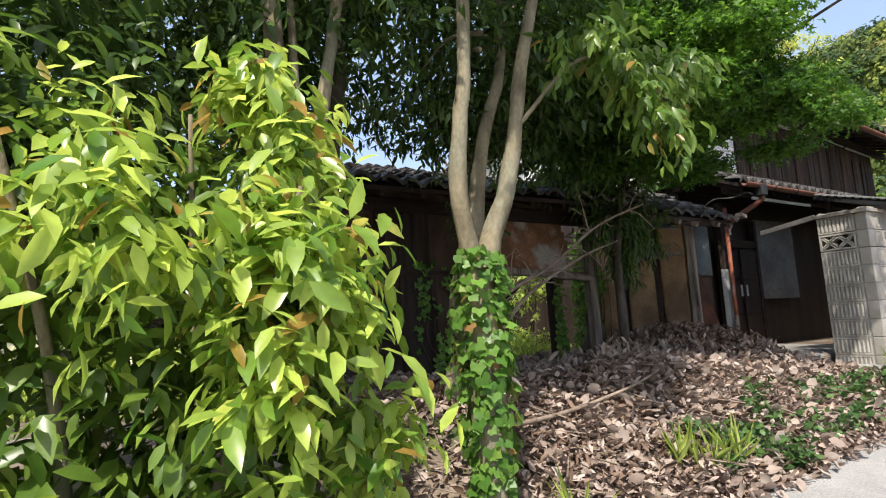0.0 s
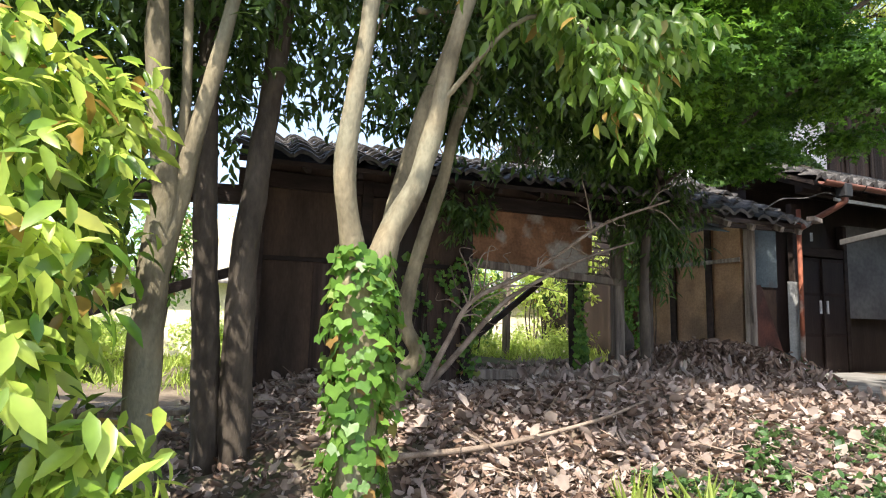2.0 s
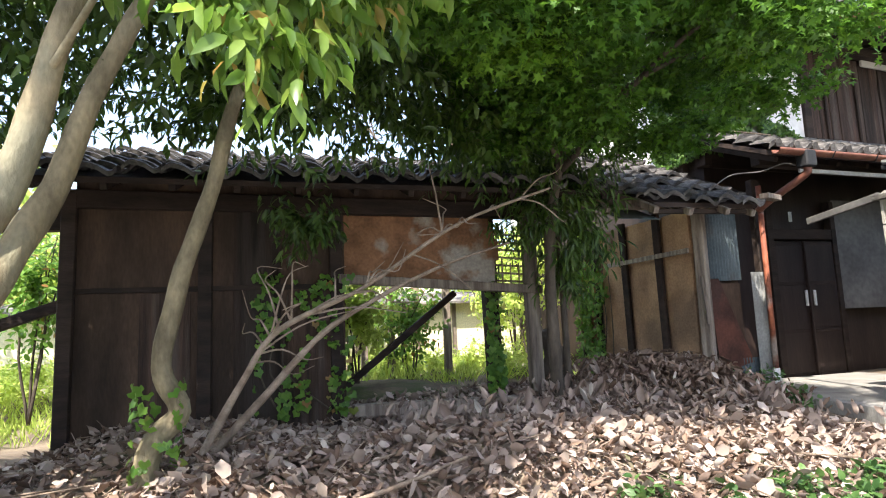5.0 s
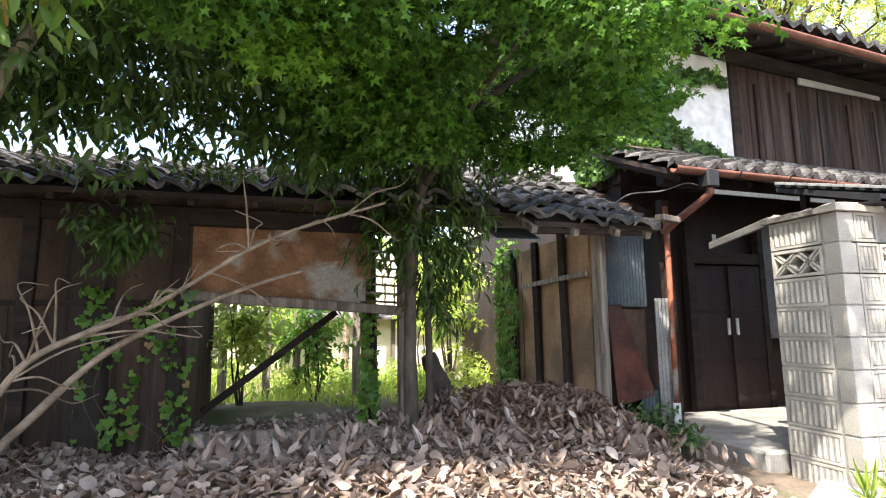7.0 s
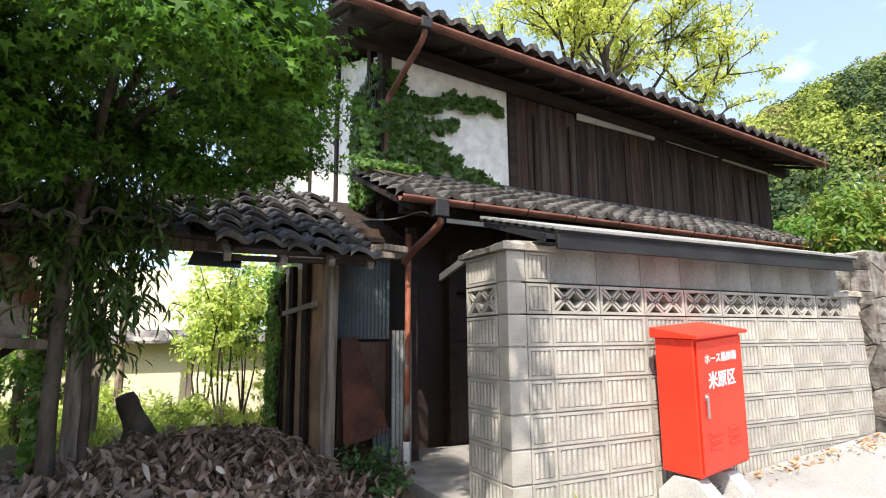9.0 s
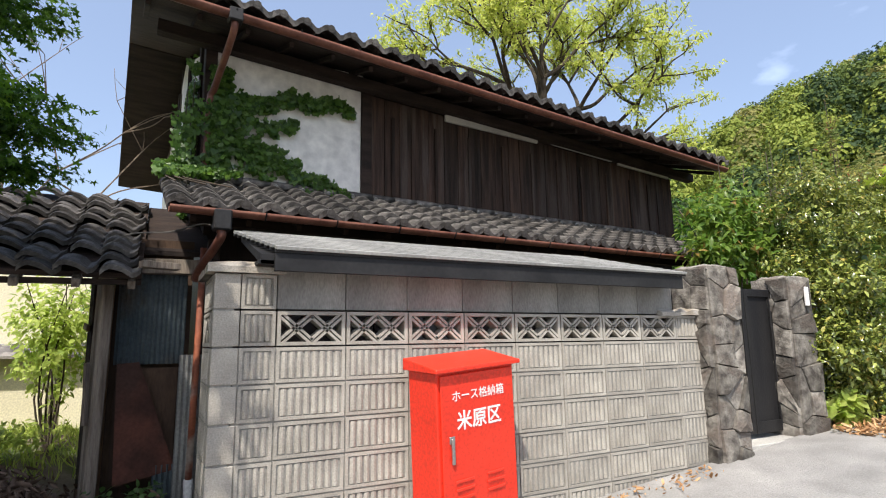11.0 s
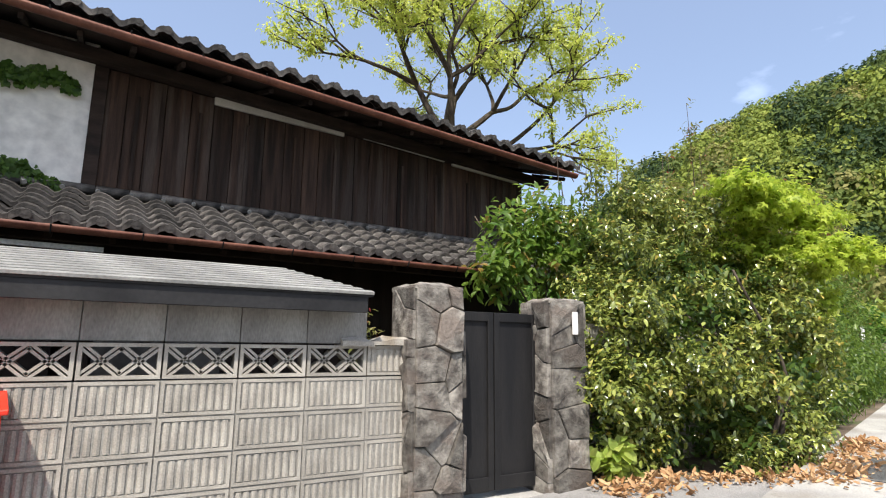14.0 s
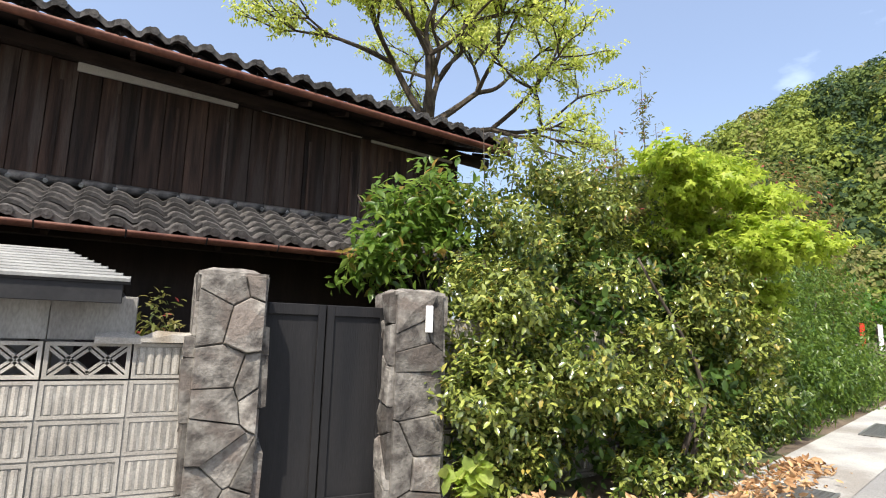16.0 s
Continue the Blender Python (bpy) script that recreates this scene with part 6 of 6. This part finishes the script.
for k in range(12):
    x, y = 8.4 + RNG.normal(0, 0.9), 1.7 + RNG.normal(0, 0.4)
    stem(bz, [(x, y, 0.5), (x + RNG.normal(0, 0.1), y, 2.2), (x + RNG.normal(0, 0.25), y, 3.6 + RNG.random() * 0.8)], 0.022, 0.004)
for x, y, h in ((8.75, 1.2, 5.0), (8.4, 1.3, 4.2), (9.1, 1.3, 4.4)):
    stem(bz, [(x, y, 0.6), (x + 0.03, y, 3.0), (x - 0.05, y, h)], 0.014, 0.003, 5)
crown("crown", [(8.74, 1.2, 4.4, 0.13, 0.12, 0.6), (8.4, 1.3, 3.8, 0.12, 0.1, 0.4), (9.1, 1.3, 4.0, 0.14, 0.1, 0.45)], 70, 6, 0.07, 0.36, L_REDDISH, bz, droop=0.2, shell=0.0, seed=164)
crown("crown", [(8.2, 1.3, 3.1, 0.9, 0.6, 0.7), (9.3, 1.1, 3.1, 0.9, 0.7, 0.95), (10.3, 1.4, 3.2, 0.9, 0.7, 0.95), (8.9, 1.5, 3.4, 0.25, 0.25, 0.5)], 2800, 7, 0.085, 0.36, L_REDDISH, bz, droop=0.4, shell=0.3, seed=64)
fh = tree("hedge", "feathery green hedge running on along the lane", "hedge")
for k in range(10):
    x = 9 + k * 0.5
    stem(fh, [(x, gut_y(x) + 1.0, 0.6), (x, gut_y(x) + 1.0, 1.6), (x + 0.1, gut_y(x) + 0.9, 2.4)], 0.03, 0.01)
FE = [(x, gut_y(x) + 0.92 + 0.1 * math.sin(x * 3), 1.5 + 0.2 * math.sin(x * 2), 0.6, 0.65, 0.95) for x in np.arange(9.2, 14.0, 0.55)] + [(x, gut_y(x) + 1.3, 2.5, 0.6, 0.7, 0.7) for x in np.arange(9.6, 14.0, 0.7)] + [(x, gut_y(x) + 0.62, road_z(x) + 0.42, 0.42, 0.45, 0.5) for x in np.arange(8.9, 14.2, 0.5)]
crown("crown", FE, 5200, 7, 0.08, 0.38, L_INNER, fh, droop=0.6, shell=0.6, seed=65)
ot = tree("tree", "olive-green young tree beyond the hedge")
bm = bmesh.new()
limb(bm, [(14.6, 3.4, 0.6), (14.5, 3.3, 2.2), (14.4, 3.2, 4.6)], 0.09, 0.03, 8)
part("trunk", bm, M_BARKDARK, ot, smooth=True)
crown("crown", [(14.4, 3.2, 4.3, 1.3, 1.0, 1.0), (13.5, 2.9, 3.5, 1.0, 0.9, 0.9), (15.4, 3.4, 3.4, 1.1, 1.0, 1.0), (14.6, 3.0, 2.6, 1.5, 0.9, 0.8), (12.6, 2.8, 3.3, 0.9, 0.8, 0.7)], 2100, 7, 0.12, 0.4, L_REDDISH, ot, droop=0.6, shell=0.4, seed=68)
fp = tagged(new("leafy_plant"), "low light green broad-leaved plant by the pillar", "plant")
crown("leaves", [(5.62, -0.12, 0.72, 0.15, 0.12, 0.16)], 34, 5, 0.11, 0.85, L_YARD, fp, droop=0.2, shell=0.1, seed=66)
rp = tagged(new("shrub"), "small red-leaved shrub behind the wall", "shrub")
crown("crown", [(3.62, 0.5, 1.68, 0.14, 0.14, 0.22)], 40, 6, 0.06, 0.4, L_REDDISH, rp, droop=0.3, shell=0.0, seed=67)

# ---- tall sparse tree behind the house ----
bt = tree("tall_tree", "tall open tree with pale new leaves behind the house")
rt = random.Random(77)
bm = bmesh.new()
tips = []


def fork(p, d, length, r, depth):
    q = p + d * length
    mid = (p + q) / 2 + Vector((rt.gauss(0, 0.06), rt.gauss(0, 0.06), rt.gauss(0, 0.04))) * length
    limb(bm, [p, mid, q], r, r * 0.66, 7 if depth < 3 else 5, 4, 0.1)
    if depth >= 3:
        tips.append(mid)
    if depth >= 5:
        tips.append(q)
        return
    for k in range(3 if depth < 4 else 2):
        nd = tidy(d + Vector((rt.gauss(0, 0.55), rt.gauss(0, 0.45), rt.gauss(0.02, 0.28))))
        fork(q, nd, length * rt.uniform(0.62, 0.85), r * 0.62, depth + 1)


limb(bm, [(9.5, 9.0, 0), (9.5, 9.0, 3.5), (9.5, 9.0, 7.0)], 0.26, 0.19, 10)
for d in ((-0.55, 0.1, 0.85), (0.05, 0.1, 1.0), (0.75, 0.0, 0.65), (1.0, -0.1, 0.30), (-0.2, -0.3, 0.9), (0.3, 0.4, 0.9)):
    fork(Vector((9.5, 9.0, 6.6 + rt.random() * 0.6)), tidy(d), 1.85, 0.11, 1)
part("trunk", bm, M_BARKDARK, bt)
T_ = np.array([tuple(p) for p in tips])
crown("crown", [(x, y, z, 0.42, 0.42, 0.26) for x, y, z in T_ if z > 6.3], 4600, 6, 0.13, 0.45, L_PALE, bt, droop=0.5, shell=0.0, seed=78)

bare = tree("bare_tree", "leafless thin-twigged tree in the yard behind the house")
bm, tips = bmesh.new(), []
limb(bm, [(-2.4, 6.4, 0.1), (-2.4, 6.4, 1.6), (-2.35, 6.4, 3.2)], 0.06, 0.04, 7)
for d in ((-0.5, 0, 0.9), (0.55, 0.1, 0.8), (0.15, -0.3, 1.0), (0.8, 0.0, 0.4)):
    fork(Vector((-2.37, 6.4, 2.9)), tidy(d), 1.35, 0.022, 2)
part("trunk", bm, M_TWIG, bare)

# ---- wooded hill, far signs ----
HB = np.array([20, 38, 43, 47, 50, 55, 62, 70, 80, 100, 125])
HE = np.array([2, 4, 8.5, 13.2, 15.5, 17.4, 19.8, 21.0, 22.4, 21.5, 15])


def hill_point(b, r):
    """Bearing in degrees from +y towards +x, distance in metres."""
    top = 150 * math.tan(radians(float(np.interp(b, HB, HE)) - 1.0))
    z = top * step(45, 150, r) * (1 - 0.4 * step(155, 260, r)) + 3 * noise.noise((b * 0.22, r * 0.03, 0)) * step(45, 120, r)
    return 2 + r * math.sin(radians(b)), -3 + r * math.cos(radians(b)), z + 0.2


hv_ = [hill_point(b, r) for b in np.linspace(18, 128, 80) for r in np.linspace(34, 260, 50)]
hf = [(j * 50 + i, j * 50 + i + 1, (j + 1) * 50 + i + 1, (j + 1) * 50 + i) for j in range(79) for i in range(49)]
hm = bpy.data.meshes.new("hill")
hm.from_pydata(hv_, [], hf)
hm.materials.append(M_HILL)
hill = tagged(new("hill", hm), "steep wooded hill rising beyond the lane", "hill", kind="structure")
hr = np.random.default_rng(90)
L_WOODS = [leaf_material("far foliage " + n_, a, b, 0.7, 0.25, 0.2) for n_, a, b in (("dark", (0.022, 0.045, 0.018), (0.05, 0.085, 0.03)), ("mid", (0.065, 0.105, 0.024), (0.14, 0.185, 0.045)), ("bright", (0.14, 0.195, 0.03), (0.28, 0.32, 0.065)), ("olive", (0.14, 0.15, 0.045), (0.27, 0.255, 0.085)))]
woods = tagged(new("far_woods"), "mixed green woodland covering the hill", "woods", kind="stuff")
groups = [[], [], [], []]
for i in range(1500):
    bear, dist = hr.uniform(34, 92), 48 + 108 * hr.random() ** 0.75
    x, y, z = hill_point(bear, dist)
    if z < 0.5:
        continue
    r = hr.uniform(1.3, 3.0) * (0.6 + dist / 190)
    kind = int(np.clip(1.9 + 2.2 * noise.noise((x * 0.06, y * 0.06, 1)) + hr.normal(0, 0.8), 0, 3)) if dist < 138 else int(hr.random() * 1.7)
    k = int(60 + 26 * r * r)
    d = hr.normal(size=(k, 3)) + [0, 0, 0.35]
    d /= np.linalg.norm(d, axis=1, keepdims=True)
    lump = 1 + 0.25 * np.sin(d[:, :1] * 5 + i) * np.cos(d[:, 1:2] * 6 + d[:, 2:] * 4)
    groups[kind].append((np.array([x, y, z + r * 0.9]) + d * [r, r, r * 1.15] * lump, d))
for mat_, trees_ in zip(L_WOODS, groups):
    at, d = np.concatenate([t[0] for t in trees_]), np.concatenate([t[1] for t in trees_])
    ah = np.cross(d, hr.normal(size=d.shape)) + [0, 0, -0.4]
    ln = hr.uniform(0.4, 0.9, len(at))
    part("leaves", leaf_mesh("leaves", at, ah, d + hr.normal(0, 0.35, d.shape), ln, ln * 0.75, mat_, (SIMPLE_V, SIMPLE_F)), mat_, woods)
woods2 = tagged(new("near_woods"), "leafy trees at the foot of the hill", "trees", kind="stuff")
we = [(hr.uniform(18, 40), hr.uniform(8, 26), hr.uniform(1.5, 5.5), hr.uniform(1.6, 2.6), hr.uniform(1.6, 2.6), hr.uniform(1.4, 2.2)) for _ in range(34)]
crown("leaves", we, 6500, 5, 0.32, 0.5, L_MAPLE, woods2, droop=0.4, shell=0.5, seed=92)
for i, (x, y, c) in enumerate(((22.0, 5.6, M_RED), (23.0, 5.6, M_WHITE))):
    b = thing("banner", label="red and white upright banner by the far lane", category="banner", group="banners")
    part("pole", box(x - 0.02, x + 0.02, y - 0.02, y + 0.02, 1.2, 2.5), M_TIMBER, b)
    part("cloth", box(x + 0.05, x + 0.32, y - 0.01, y + 0.01, 1.6, 2.4), c, b)
pt = thing("pylon", label="grey lattice mast on the far ridge", category="mast")
part("mast", add_tube(bmesh.new(), [(88, 80, 22), (88, 80, 40)], [0.5, 0.2], 4), M_FASCIA, pt)
